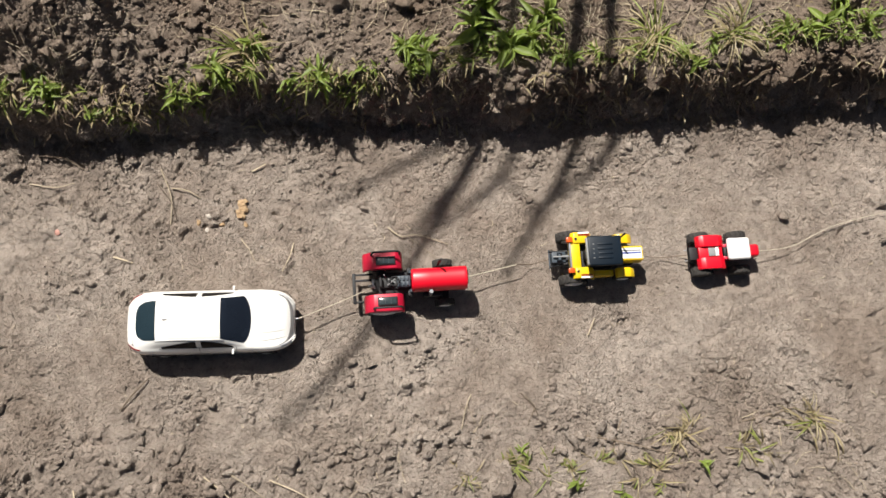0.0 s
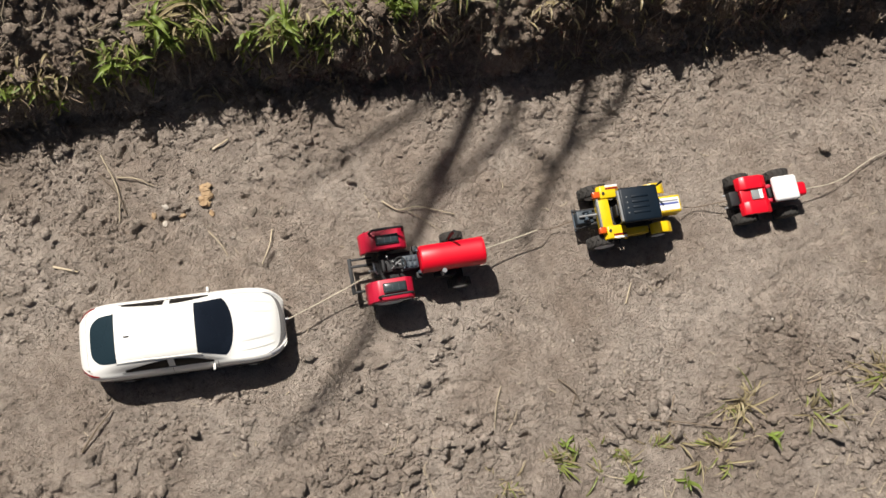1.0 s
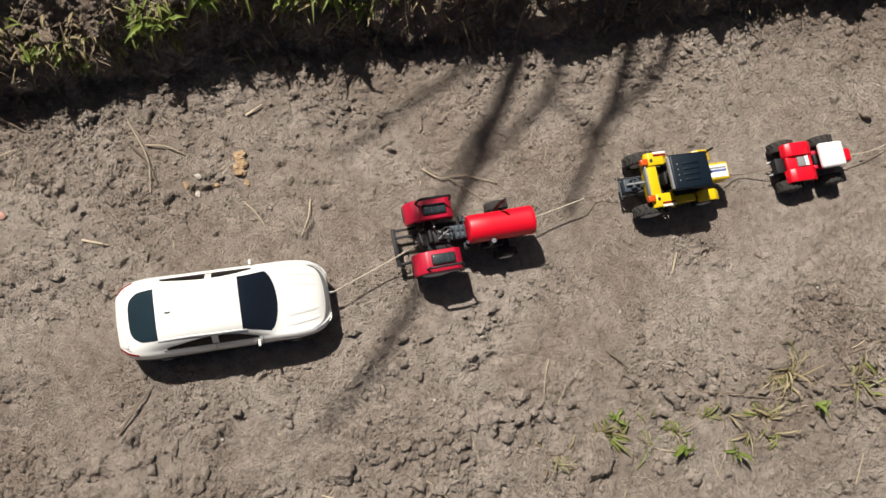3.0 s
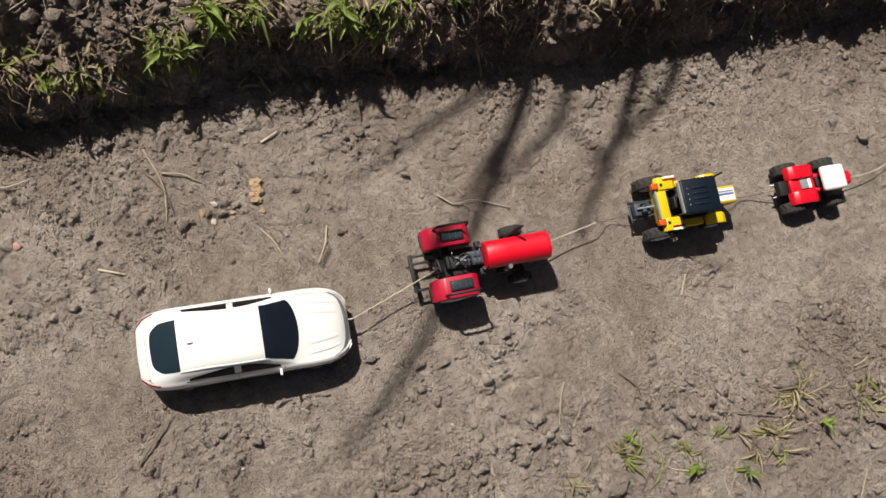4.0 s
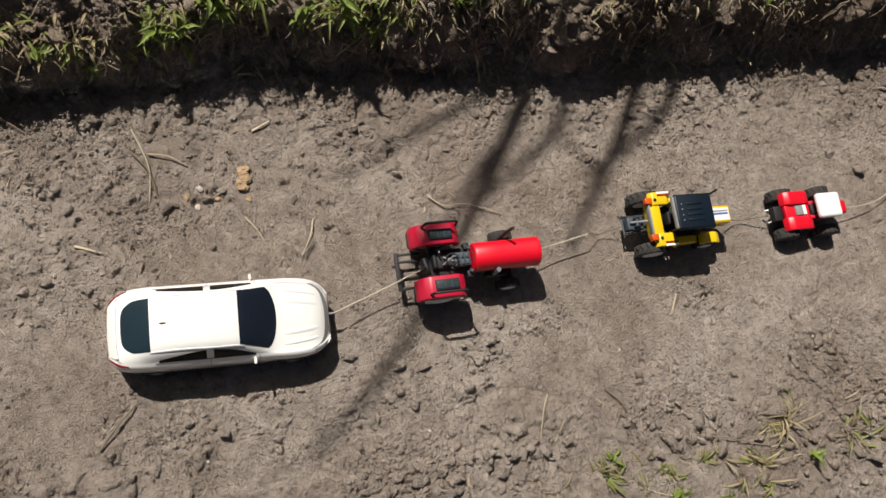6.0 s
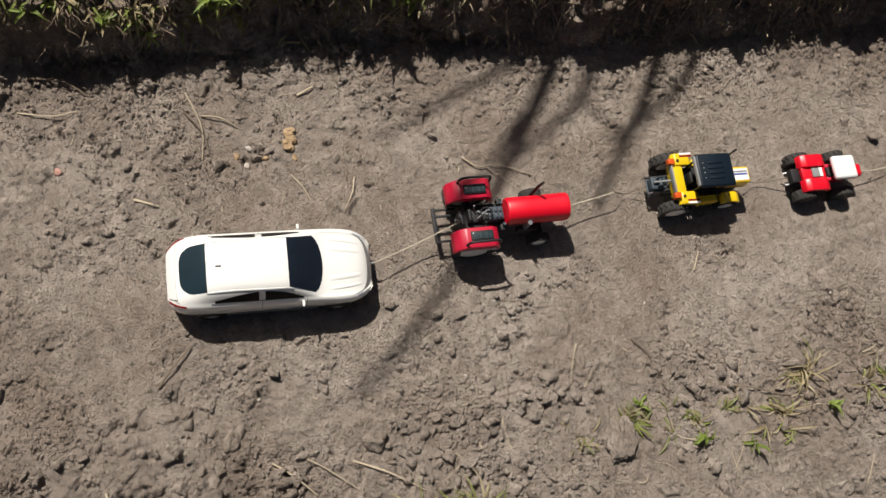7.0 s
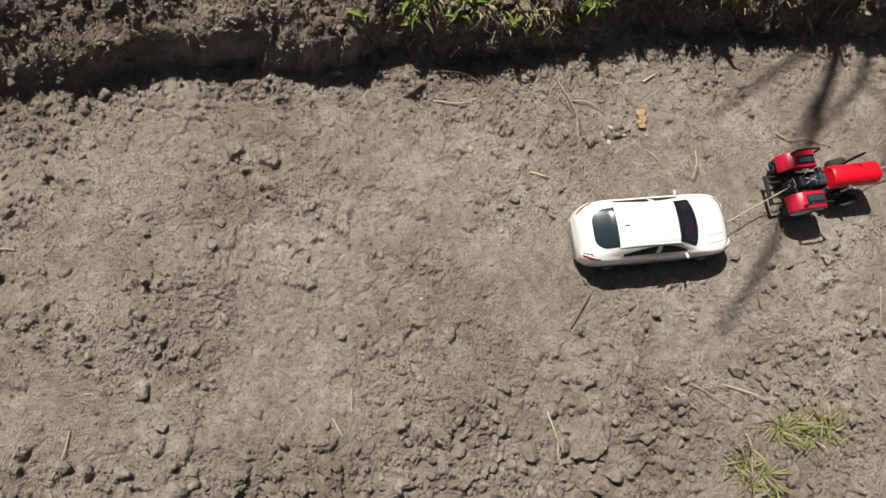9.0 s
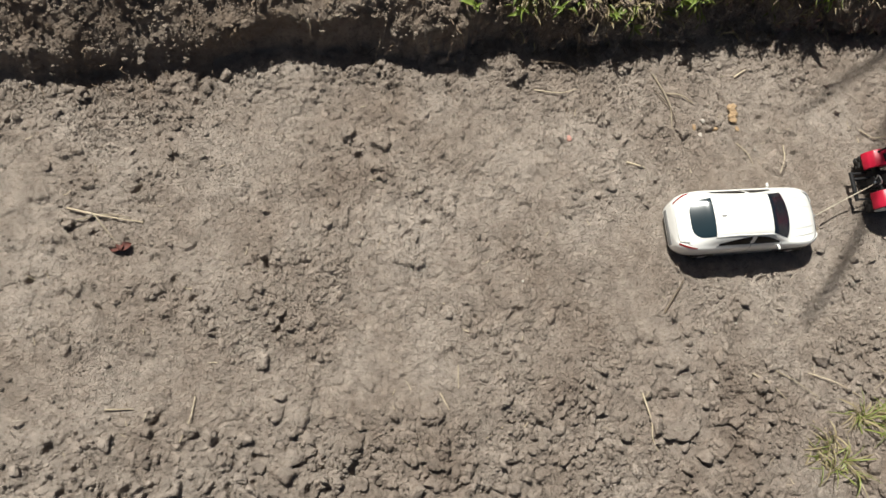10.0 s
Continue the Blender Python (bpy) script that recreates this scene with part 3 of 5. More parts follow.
    part("aerial", box(-0.096, -0.083, -0.0014, 0.0014, 0.1115, 0.1165, 0.0008, taper=(0.003, 0.0006)), CAR_TRIM, car, "small grey roof aerial")
    part("tow_hook", tube([(0.176, 0.004, 0.040), (0.186, 0.004, 0.041)], 0.002, 8), SILVER, car)
    part("underside", box(-0.150, 0.150, -0.055, 0.055, 0.010, 0.020, 0.003), BLACK, car)
    return car


CAR_AT = pose(-0.004, 0.008, 0.0, 0, 0, -2.3)
white_car(CAR_AT)


# ---- the large red tractor ----
def large_tractor(m):
    tr = thing("toy_tractor", m, "large red toy tractor with black mudguard panels on dry soil", "toy tractor", "towed toy vehicles")
    part("chassis", box(-0.022, 0.168, -0.013, 0.013, 0.026, 0.052, 0.003), BLACK, tr)
    part("rear_axle", rod((0, -0.045, 0.040), (0, 0.045, 0.040), 0.008), BLACK, tr)
    bm = box(0.122, 0.142, -0.036, 0.036, 0.018, 0.026, 0.002)
    part("front_axle", bm, BLACK, tr)
    # bonnet: a long rounded barrel
    bm = bmesh.new()
    n, rings = 32, []
    for x, k in ((0.060, 0.90), (0.0615, 0.96), (0.064, 1.0), (0.100, 1.0), (0.140, 1.01), (0.170, 1.02), (0.1745, 1.03), (0.1765, 1.0), (0.1772, 0.93)):
        rings.append([bm.verts.new((x, k * 0.0242 * math.copysign(abs(math.cos(a)) ** 0.85, math.cos(a)), 0.0725 + k * 0.0245 * math.copysign(abs(math.sin(a)) ** 0.85, math.sin(a))))
                      for a in (i * math.tau / n for i in range(n))])
    for a, b in zip(rings, rings[1:]):
        for k in range(n):
            bm.faces.new((a[k], a[(k + 1) % n], b[(k + 1) % n], b[k]))
    bm.faces.new(rings[0]), bm.faces.new(rings[-1][::-1])
    bmesh.ops.recalc_face_normals(bm, faces=bm.faces[:])
    bonnet = part("bonnet", bm, RED, tr, "glossy red barrel bonnet")
    part("grille", box(0.1768, 0.1795, -0.014, 0.014, 0.056, 0.086, 0.001), BLACK, bonnet)
    for s in (-1, 1):
        part("headlight", lathe([(0.0035, -0.001), (0.004, 0), (0.0035, 0.001)], 14), LAMP_CLEAR, bonnet, at=pose(0.1775, s * 0.016, 0.066, 0, 0, 90))
        guard = part("mudguard", profile_block([(-0.042, 0.050), (-0.039, 0.066), (-0.031, 0.078), (-0.020, 0.0845), (0.030, 0.0845), (0.041, 0.074),
                                              (0.044, 0.056), (0.037, 0.050), (0.030, 0.066), (-0.026, 0.068), (-0.036, 0.050)],
                                             s * 0.045 - 0.0185, s * 0.045 + 0.0185, 0.0028), RED_DUSTY, tr, "red mudguard with a dark top panel")
        part("top_panel", box(-0.013, 0.028, s * 0.043 - 0.0090, s * 0.043 + 0.0090, 0.0835, 0.0880, 0.0015), BLACK, guard)
        part("panel_glass", box(-0.010, 0.0255, s * 0.043 - 0.0066, s * 0.043 + 0.0066, 0.0875, 0.0890, 0.0006), PANEL, guard, "dark grey glossy panel")
        for k in (-1, 0, 1):
            part("panel_rib", box(-0.009 + 0.0115 * (k + 1), -0.0082 + 0.0115 * (k + 1), s * 0.043 - 0.006, s * 0.043 + 0.006, 0.0888, 0.0896), STEEL_BLUE, guard)
        loop = curve_points([(-0.022, s * 0.057, 0.082), (-0.020, s * 0.058, 0.098), (-0.012, s * 0.0585, 0.104), (0.028, s * 0.0585, 0.104), (0.036, s * 0.058, 0.098), (0.038, s * 0.057, 0.080)], 5)
        part("hand_rail", tube(loop, 0.0022, 8), BLACK, guard, "black rail bent over the mudguard")
        part("lip", box(-0.030, 0.036, s * 0.0638 - 0.0008, s * 0.0638 + 0.0008, 0.060, 0.068, 0.0008), WHITE if s < 0 else RED, guard)
        wheel(tr, 0.0, s * 0.049, 0.040, 0.028, WHITE if s < 0 else GREY, 16)
        wheel(tr, 0.132, s * 0.043, 0.0215, 0.016, WHITE if s < 0 else GREY, 14)
        part("step", box(0.052, 0.062, s * 0.024 - 0.006, s * 0.024 + 0.006, 0.046, 0.060, 0.002), BLACK, tr)
        part("lamp", lathe([(0.004, -0.003), (0.0055, 0), (0.004, 0.003)], 14), STEEL_BLUE, tr, "round dark lamp", at=pose(0.060, s * 0.020, 0.064, 30, 0, 0))
    part("footplate", box(-0.010, 0.060, -0.023, 0.023, 0.046, 0.053, 0.002), BLACK, tr)
    seat = part("seat", box(-0.002, 0.022, -0.011, 0.011, 0.053, 0.062, 0.003), BLACK, tr)
    part("backrest", box(-0.008, -0.001, -0.011, 0.011, 0.056, 0.074, 0.0025), BLACK, seat)
    dash = part("dashboard", box(0.030, 0.058, -0.012, 0.012, 0.052, 0.072, 0.002), STEEL_BLUE, tr, "blue-grey ribbed dashboard")
    for k in range(3):
        for j in (-1, 1):
            part("knob", box(0.033 + 0.008 * k, 0.0385 + 0.008 * k, j * 0.0055 - 0.004, j * 0.0055 + 0.004, 0.0718, 0.0745, 0.0008), STEEL_BLUE, dash)
    part("steering_wheel", tube([(0.024 + 0.0095 * math.cos(a), 0.0095 * math.sin(a), 0.078 + 0.003 * math.cos(a)) for a in (i * math.tau / 20 for i in range(20))], 0.0014, 6, closed=True), BLACK, tr)
    for a, b in (((0.010, -0.006, 0.066), (0.026, 0.004, 0.082)), ((0.012, 0.007, 0.066), (0.026, -0.004, 0.080)), ((0.006, 0.010, 0.062), (0.003, 0.014, 0.080))):
        part("lever", rod(a, b, 0.0014, 8), GREY, tr, "grey lever")
    part("rear_lever", tube(curve_points([(-0.018, 0.004, 0.052), (-0.022, 0.008, 0.068), (-0.020, -0.008, 0.070), (-0.016, -0.010, 0.056)], 5), 0.0015, 6), SILVER, tr, "silver lever")
    part("exhaust", tube([(0.118, 0.031, 0.030), (0.118, 0.031, 0.105), (0.121, 0.031, 0.128)], [0.003, 0.003, 0.0024], 10), BLACK, tr)
    part("air_filter", rod((0.100, -0.027, 0.050), (0.100, -0.027, 0.084), 0.0042, 12), SILVER, tr, "short silver filter can")
    part("side_tank", box(0.085, 0.125, -0.032, -0.022, 0.036, 0.054, 0.003), BLACK, tr)
    part("hitch_arm", box(-0.060, -0.020, 0.0235, 0.0275, 0.030, 0.0345, 0.001), BLACK, tr)
    part("hitch_arm", box(-0.060, -0.020, 0.010, 0.0145, 0.034, 0.0385, 0.001), BLACK, tr)
    part("hitch_arm", box(-0.060, -0.030, -0.036, -0.0315, 0.030, 0.0345, 0.001), BLACK, tr)
    part("hitch_bar", box(-0.0645, -0.0575, -0.037, 0.029, 0.029, 0.036, 0.001), BLACK, tr)
    part("hitch_peg", rod((-0.012, -0.004, 0.045), (-0.030, -0.004, 0.062), 0.0022, 8), SILVER, tr)
    return tr


LARGE_AT = pose(0.374, 0.068, 0.0, 0, 0, -0.5) @ Matrix.Scale(1.06, 4)
large_tractor(LARGE_AT)


# ---- the yellow tractor with a roof ----
def yellow_tractor(m):
    tr = thing("toy_tractor", m, "yellow toy tractor with a black canopy roof on dry soil", "toy tractor", "towed toy vehicles")
    part("chassis", box(-0.030, 0.136, -0.019, 0.019, 0.022, 0.046, 0.003), BLACK, tr)
    for s in (-1, 1):
        wheel(tr, -0.008, s * 0.051, 0.033, 0.022, WHITE, 16, "pale rim")
        wheel(tr, 0.113, s * 0.043, 0.023, 0.017, WHITE, 14, "pale rim")
        guard = part("rear_mudguard", profile_block([(-0.016, 0.056), (-0.014, 0.068), (-0.008, 0.0745), (0.022, 0.0745), (0.034, 0.062), (0.040, 0.046), (0.032, 0.046), (0.024, 0.060), (-0.008, 0.062), (-0.010, 0.054)],
                                                   s * 0.041 - 0.013, s * 0.041 + 0.013, 0.002), YELLOW, tr)
        part("lamp_block", box(-0.026, -0.012, s * 0.036 - 0.006, s * 0.036 + 0.006, 0.066, 0.079, 0.0015), ORANGE, guard, "orange rear lamp")
        part("stripe", box(0.002, 0.028, s * 0.052 - 0.002, s * 0.052 + 0.002, 0.0742, 0.0752), WHITE, guard)
        part("stripe", box(0.002, 0.028, s * 0.047 - 0.0018, s * 0.047 + 0.0018, 0.0742, 0.0752), TAIL_RED, guard)
        part("bolt", lathe([(0.003, -0.001), (0.003, 0.001)], 10), BLACK, guard, at=pose(-0.004, s * 0.038, 0.0755, 90))
        part("front_mudguard", profile_block([(0.090, 0.044), (0.094, 0.053), (0.106, 0.058), (0.124, 0.056), (0.136, 0.046), (0.132, 0.043), (0.120, 0.050), (0.104, 0.051), (0.096, 0.043)],
                                             s * 0.040 - 0.011, s * 0.040 + 0.011, 0.0018), YELLOW, tr)
        part("step", profile_block([(0.036, 0.036), (0.038, 0.052), (0.074, 0.056), (0.086, 0.048), (0.078, 0.034), (0.058, 0.030)], s * 0.040 - 0.007, s * 0.040 + 0.007, 0.002), YELLOW, tr)
        for x in (0.020, 0.080):
            part("roof_post", rod((x, s * 0.026, 0.050), (x, s * 0.027, 0.110), 0.0022, 8), BLACK, tr)
    part("rear_body", box(-0.018, 0.006, -0.034, 0.034, 0.046, 0.071, 0.003), YELLOW, tr)
    part("rear_window_bar", box(-0.020, -0.0165, -0.029, 0.029, 0.062, 0.0745, 0.001), GREY, tr, "pale grey rear bar")
    part("cab_floor", box(0.005, 0.096, -0.030, 0.030, 0.044, 0.050, 0.002), BLACK, tr)
    seat = part("seat", box(0.022, 0.044, -0.012, 0.012, 0.050, 0.066, 0.003), BLACK, tr)
    part("backrest", box(0.014, 0.020, -0.012, 0.012, 0.056, 0.080, 0.0025), BLACK, seat)
    part("steering_wheel", tube([(0.066 + 0.008 * math.cos(a), 0.009 * math.sin(a), 0.078) for a in (i * math.tau / 18 for i in range(18))], 0.0013, 6, closed=True), BLACK, tr)
    part("windscreen", box(0.0825, 0.0845, -0.027, 0.027, 0.074, 0.108, 0.0006), CAR_GLASS, tr)
    roof = part("roof", box(0.012, 0.090, -0.0345, 0.0345, 0.107, 0.1175, 0.0042, 3), NAVY, tr, "black canopy roof with raised ribs")
    for k in range(4):
        part("roof_rib", box(0.034, 0.068, -0.019 + 0.0105 * k, -0.0145 + 0.0105 * k, 0.1170, 0.1190, 0.0008), NAVY, roof)
    for k in range(4):
        part("roof_stud", box(0.0235, 0.0255, -0.018 + 0.0105 * k, -0.0155 + 0.0105 * k, 0.1170, 0.1184, 0.0004), GREY, roof)
    part("roof_edge", box(0.0085, 0.0135, -0.031, 0.031, 0.107, 0.1155, 0.0012), GREY, roof, "pale grey rear roof edge")
    bonnet = part("bonnet", box(0.084, 0.152, -0.0185, 0.0185, 0.044, 0.0765, 0.0035, 3, taper=(0.0, 0.0015)), YELLOW, tr)
    part("sticker", box(0.094, 0.148, -0.0125, 0.0125, 0.0766, 0.0772), WHITE, bonnet, "white sticker with blue and grey bars")
    part("sticker_bar", box(0.096, 0.146, -0.0015, 0.0025, 0.0772, 0.0777), STICKER_BLUE, bonnet)
    part("sticker_bar", box(0.096, 0.146, 0.0045, 0.0075, 0.0772, 0.0777), GREY, bonnet)
    part("grille", box(0.151, 0.1535, -0.014, 0.014, 0.048, 0.070, 0.001), BLACK, bonnet)
    for s in (-1, 1):
        part("headlight", lathe([(0.003, -0.0015), (0.0036, 0), (0.003, 0.0015)], 12), LAMP_CLEAR, bonnet, at=pose(0.154, s * 0.010, 0.066, 0, 0, 90))
    part("exhaust", rod((0.094, 0.033, 0.046), (0.094, 0.033, 0.134), 0.0021, 8), BLACK, tr)
    hitch = part("hitch", box(-0.058, -0.024, -0.012, 0.014, 0.030, 0.052, 0.003), STEEL_BLUE, tr, "blue-grey rear linkage")
    part("link_arm", rod((-0.062, -0.018, 0.034), (-0.020, -0.014, 0.050), 0.0026, 8), BLACK, hitch)
    part("link_arm", rod((-0.062, 0.018, 0.034), (-0.020, 0.014, 0.050), 0.0026, 8), BLACK, hitch)
    part("cross_pin", rod((-0.060, -0.022, 0.034), (-0.060, 0.022, 0.034), 0.0020, 8), STEEL_BLUE, hitch)
    part("piston", rod((-0.055, 0.001, 0.056), (-0.020, 0.001, 0.060), 0.0024, 10), GREY, hitch, "silver piston")
    part("spool", lathe([(0.006, -0.009), (0.007, -0.008), (0.004, -0.006), (0.004, 0.006), (0.007, 0.008), (0.006, 0.009)], 16), STEEL_BLUE, hitch, at=pose(-0.040, 0.001, 0.056))
    return tr


YELLOW_AT = pose(0.825, 0.102, 0.0, 0, 0, -1.6) @ Matrix.Scale(1.00, 4)
yellow_tractor(YELLOW_AT)


# ---- the small red tractor ----
def small_tractor(m):
    tr = thing("toy_tractor", m, "small red toy tractor with a white roof on dry soil", "toy tractor", "towed toy vehicles")
    part("chassis", box(-0.018, 0.108, -0.012, 0.012, 0.016, 0.034, 0.002), BLACK, tr)
    for s in (-1, 1):
        wheel(tr, 0.004, s * 0.037, 0.0235, 0.020, BLACK, 14)
        wheel(tr, 0.087, s * 0.037, 0.0230, 0.018, BLACK, 14)
        part("mudguard", profile_block([(-0.012, 0.040), (-0.008, 0.052), (0.002, 0.057), (0.036, 0.056), (0.048, 0.048), (0.050, 0.038), (0.040, 0.040), (0.030, 0.048), (0.0, 0.048)],
                                       s * 0.024 - 0.0125, s * 0.024 + 0.0125, 0.0022), RED, tr)
        part("side_panel", profile_block([(0.046, 0.032), (0.046, 0.048), (0.066, 0.050), (0.090, 0.038), (0.088, 0.030)], s * 0.013 - 0.004, s * 0.013 + 0.004, 0.0015), RED_DUSTY, tr)
        for x in (0.056, 0.089):
            part("roof_post", rod((x, s * 0.015, 0.036), (x, s * 0.016, 0.066), 0.0014, 6), BLACK, tr)
        part("lamp", lathe([(0.0022, -0.0015), (0.003, 0), (0.0022, 0.0015)], 10), SILVER, tr, at=pose(0.125, s * 0.010, 0.040, 0, 0, 90))
    part("deck", box(-0.008, 0.044, -0.014, 0.014, 0.040, 0.050, 0.002), RED, tr)
    plate = part("rear_plate", box(0.012, 0.034, -0.009, 0.009, 0.0500, 0.0535, 0.001), GREY, tr, "grey and white rear plate")
    part("plate_edge", box(0.027, 0.034, -0.009, 0.009, 0.0535, 0.0545, 0.0004), WHITE, plate)
    part("seat", box(0.046, 0.062, -0.010, 0.010, 0.040, 0.052, 0.003), BLACK, tr)
    part("engine", box(0.062, 0.104, -0.014, 0.014, 0.032, 0.052, 0.003), BLACK, tr)
    part("roof", box(0.047, 0.096, -0.0225, 0.0245, 0.062, 0.0745, 0.0056, 4), WHITE, tr, "white roof with rounded corners")
    part("nose", box(0.092, 0.126, -0.013, 0.013, 0.026, 0.052, 0.006, 3), RED, tr)
    hitch = part("hitch", box(-0.026, -0.008, -0.014, 0.014, 0.026, 0.042, 0.002), BLACK, tr)
    for s in (-1, 1):
        part("link_arm", rod((-0.030, s * 0.012, 0.022), (-0.010, s * 0.010, 0.038), 0.0018, 6), SILVER, hitch)
    return tr


SMALL_AT = pose(1.127, 0.093, 0.0, 0, 0, -0.8) @ Matrix.Scale(1.10, 4)
small_tractor(SMALL_AT)


# ---- tow ropes ----
def tow_rope(points, r, mat, label):
    bm = tube(curve_points(points, 8), r, 6)
    ob = part("tow_rope", bm, mat, None)
    return tagged(ob, label, "rope", "tow ropes")


def sagging(a, b, low, steps=5):
    """Points from a to b of a line whose middle hangs down to the height low."""
    out = []
    for k in range(steps + 1):
        t = k / steps
        p = a.lerp(b, t)
        p.z += (low - (a.z + b.z) / 2) * (4 * t * (1 - t)) ** 2
        out.append(p)
    return out


CAR_HOOK, HITCH, NOSE = CAR_AT @ Vector((0.186, 0.004, 0.041)), LARGE_AT @ Vector((-0.016, -0.004, 0.052)), LARGE_AT @ Vector((0.170, 0.004, 0.048))
YELLOW_TAIL, YELLOW_NOSE = YELLOW_AT @ Vector((-0.060, 0.0, 0.034)), YELLOW_AT @ Vector((0.150, 0.0, 0.044))
SMALL_TAIL, SMALL_NOSE = SMALL_AT @ Vector((-0.026, 0.0, 0.030)), SMALL_AT @ Vector((0.125, 0.0, 0.034))
STIFF_END = NOSE.lerp(YELLOW_TAIL, 0.62) + Vector((0, 0.004, 0.002))
tow_rope(sagging(CAR_HOOK, HITCH, 0.038), 0.0012, ROPE, "cream twine tied between car and red tractor")
tow_rope(sagging(NOSE, STIFF_END, 0.042), 0.0013, ROPE, "stiff cream twine at the tractor's front")
tow_rope(sagging(STIFF_END, YELLOW_TAIL, 0.012), 0.0009, CORD, "thin brown cord tied to the yellow tractor")
tow_rope(sagging(YELLOW_NOSE, SMALL_TAIL, 0.010), 0.0010, CORD, "thin brown cord between the two front tractors")
tow_rope([SMALL_NOSE, SMALL_NOSE + Vector((0.10, 0.010, -0.012)), (1.500, 0.150, 0.018), (1.760, 0.190, 0.016), (2.2, 0.24, 0.006)], 0.0011, ROPE, "pale twine leading on over the soil")


# ---- soil lumps ----
def clod_mesh(k, subdivisions):
    """A broken clod: cut by a few planes, then roughened."""
    bm = bmesh.new()
    bmesh.ops.create_icosphere(bm, subdivisions=subdivisions, radius=1)
    for v in bm.verts:
        q = v.co.copy()
        for j in range(7):
            d = Vector((math.cos(j * 2.4 + k * 1.3), math.sin(j * 2.4 + k * 1.3), 0.9 * math.sin(j * 1.7 + k))).normalized()
            q -= d * max(0.0, q.dot(d) - (0.66 + 0.16 * math.sin(j * 5.1 + k)))
        q *= 1 + 0.30 * noise.noise(q * 1.5 + Vector((k * 7.1, 0, 0))) + 0.16 * noise.noise(q * 4 + Vector((0, k * 3.3, 0))) + 0.09 * noise.noise(q * 9)
        v.co = Vector((q.x * 1.1, q.y, q.z * 0.8))
    me = bpy.data.meshes.new("soil_lump")
    bm.to_mesh(me)
    bm.free()
    me.materials.append(SOIL)
    me.shade_smooth()
    return me


LUMPS = [clod_mesh(k, 3) for k in range(8)]
SMALL_LUMPS = [clod_mesh(k + 20, 2 if k < 2 else 1) for k in range(10)]


def clear_of_vehicles(x, y):
    return not (-0.20 < x < 1.26 and abs(y - 0.03 - 0.075 * max(x, 0)) < 0.10)


count = 0
while count < 280:
    x, y = rng.uniform(-1.5, 1.6), rng.uniform(-0.60, 0.60)
    if not clear_of_vehicles(x, y) or rng.random() > float(cloddy(np.array(x), np.array(y))) ** 2.2:
        continue
    r = min(0.0060 + rng.exponential(0.0038), 0.017) if y < -0.24 or rng.random() < 0.03 else min(0.0045 + rng.exponential(0.0022), 0.010)
    ob = new("soil_lump", LUMPS[int(rng.integers(8))])
    ob.parent = ground
    ob.matrix_basis = pose(x, y, ground_at(x, y) + r * 0.30, 0, 0, rng.uniform(0, 360)) @ Matrix.Diagonal((r * rng.uniform(0.8, 1.3), r, r * rng.uniform(0.7, 1.0), 1))
    count += 1


def large_clod(x, y, r, k):
    """A broad flat clod, broken off angular and crumbling at its rim."""
    bm = bmesh.new()
    bmesh.ops.create_icosphere(bm, subdivisions=5, radius=1)
    for v in bm.verts:
        q = v.co.copy()
        for j in range(9):
            d = Vector((math.cos(j * 2.4 + k), math.sin(j * 2.4 + k), 0.5 * math.sin(j * 1.7 + k))).normalized()
            q -= d * max(0.0, q.dot(d) - (0.74 + 0.10 * math.sin(j * 5.1 + k)))
        rough = 0.16 * noise.noise(q * 2.5 + Vector((k, 0, 0))) + 0.10 * noise.noise(q * 6) + 0.06 * noise.noise(q * 15) + 0.035 * noise.noise(q * 40)
        q *= 1 + rough
        v.co = Vector((q.x * r * 1.2, q.y * r, min(q.z, 0.62 + 0.6 * rough) * r * 0.62))
    me = bpy.data.meshes.new("soil_lump")
    bm.to_mesh(me)
    bm.free()
    me.materials.append(SOIL)
    me.shade_smooth()
    ob = new("soil_lump", me)
    ob.parent = ground
    ob.matrix_basis = pose(x, y, ground_at(x, y), 3, -4, k * 77)


for k, (x, y, r) in enumerate(((-0.23, -0.395, 0.050), (0.61, -0.385, 0.040), (0.31, -0.37, 0.022), (-0.10, -0.405, 0.026), (-0.766, -0.298, 0.021), (1.02, -0.30, 0.020), (-0.15, -0.46, 0.020),
                               (-0.72, -0.47, 0.017), (-0.97, -0.083, 0.014), (-1.09, -0.02, 0.018), (0.27, -0.335, 0.016), (-0.36, -0.40, 0.018), (-0.50, -0.43, 0.016), (0.44, -0.105, 0.014),
                               (-0.28, 0.475, 0.030), (-0.22, 0.51, 0.024), (-0.36, 0.52, 0.024), (-0.46, 0.51, 0.017), (-0.14, 0.49, 0.020), (-0.02, 0.52, 0.016))):
    large_clod(x, y, r, k)


def scatter_mesh(name, verts_, faces_, mat):
    me = bpy.data.meshes.new(name)
    me.from_pydata(verts_, [], faces_)
    me.materials.append(mat)
    me.shade_smooth()
    me.set_sharp_from_angle(angle=radians(62))
    return new(name, me)


def broken(x, y):
    """Where crumbs have gathered: in the loose soil, and in drifts."""
    return np.clip(cloddy(x, y) * (0.55 + 2.2 * fbm(x, y, 9.0, 3, 83)) + 0.9 * smooth01((fbm(x, y, 5.0, 4, 87) - 0.06) / 0.12) * cloddy(x, y) ** 0.5, 0.05, 1)


def height_of(x, y):
    return HEIGHT[np.searchsorted(axis_y, y), np.searchsorted(axis_x, x)]


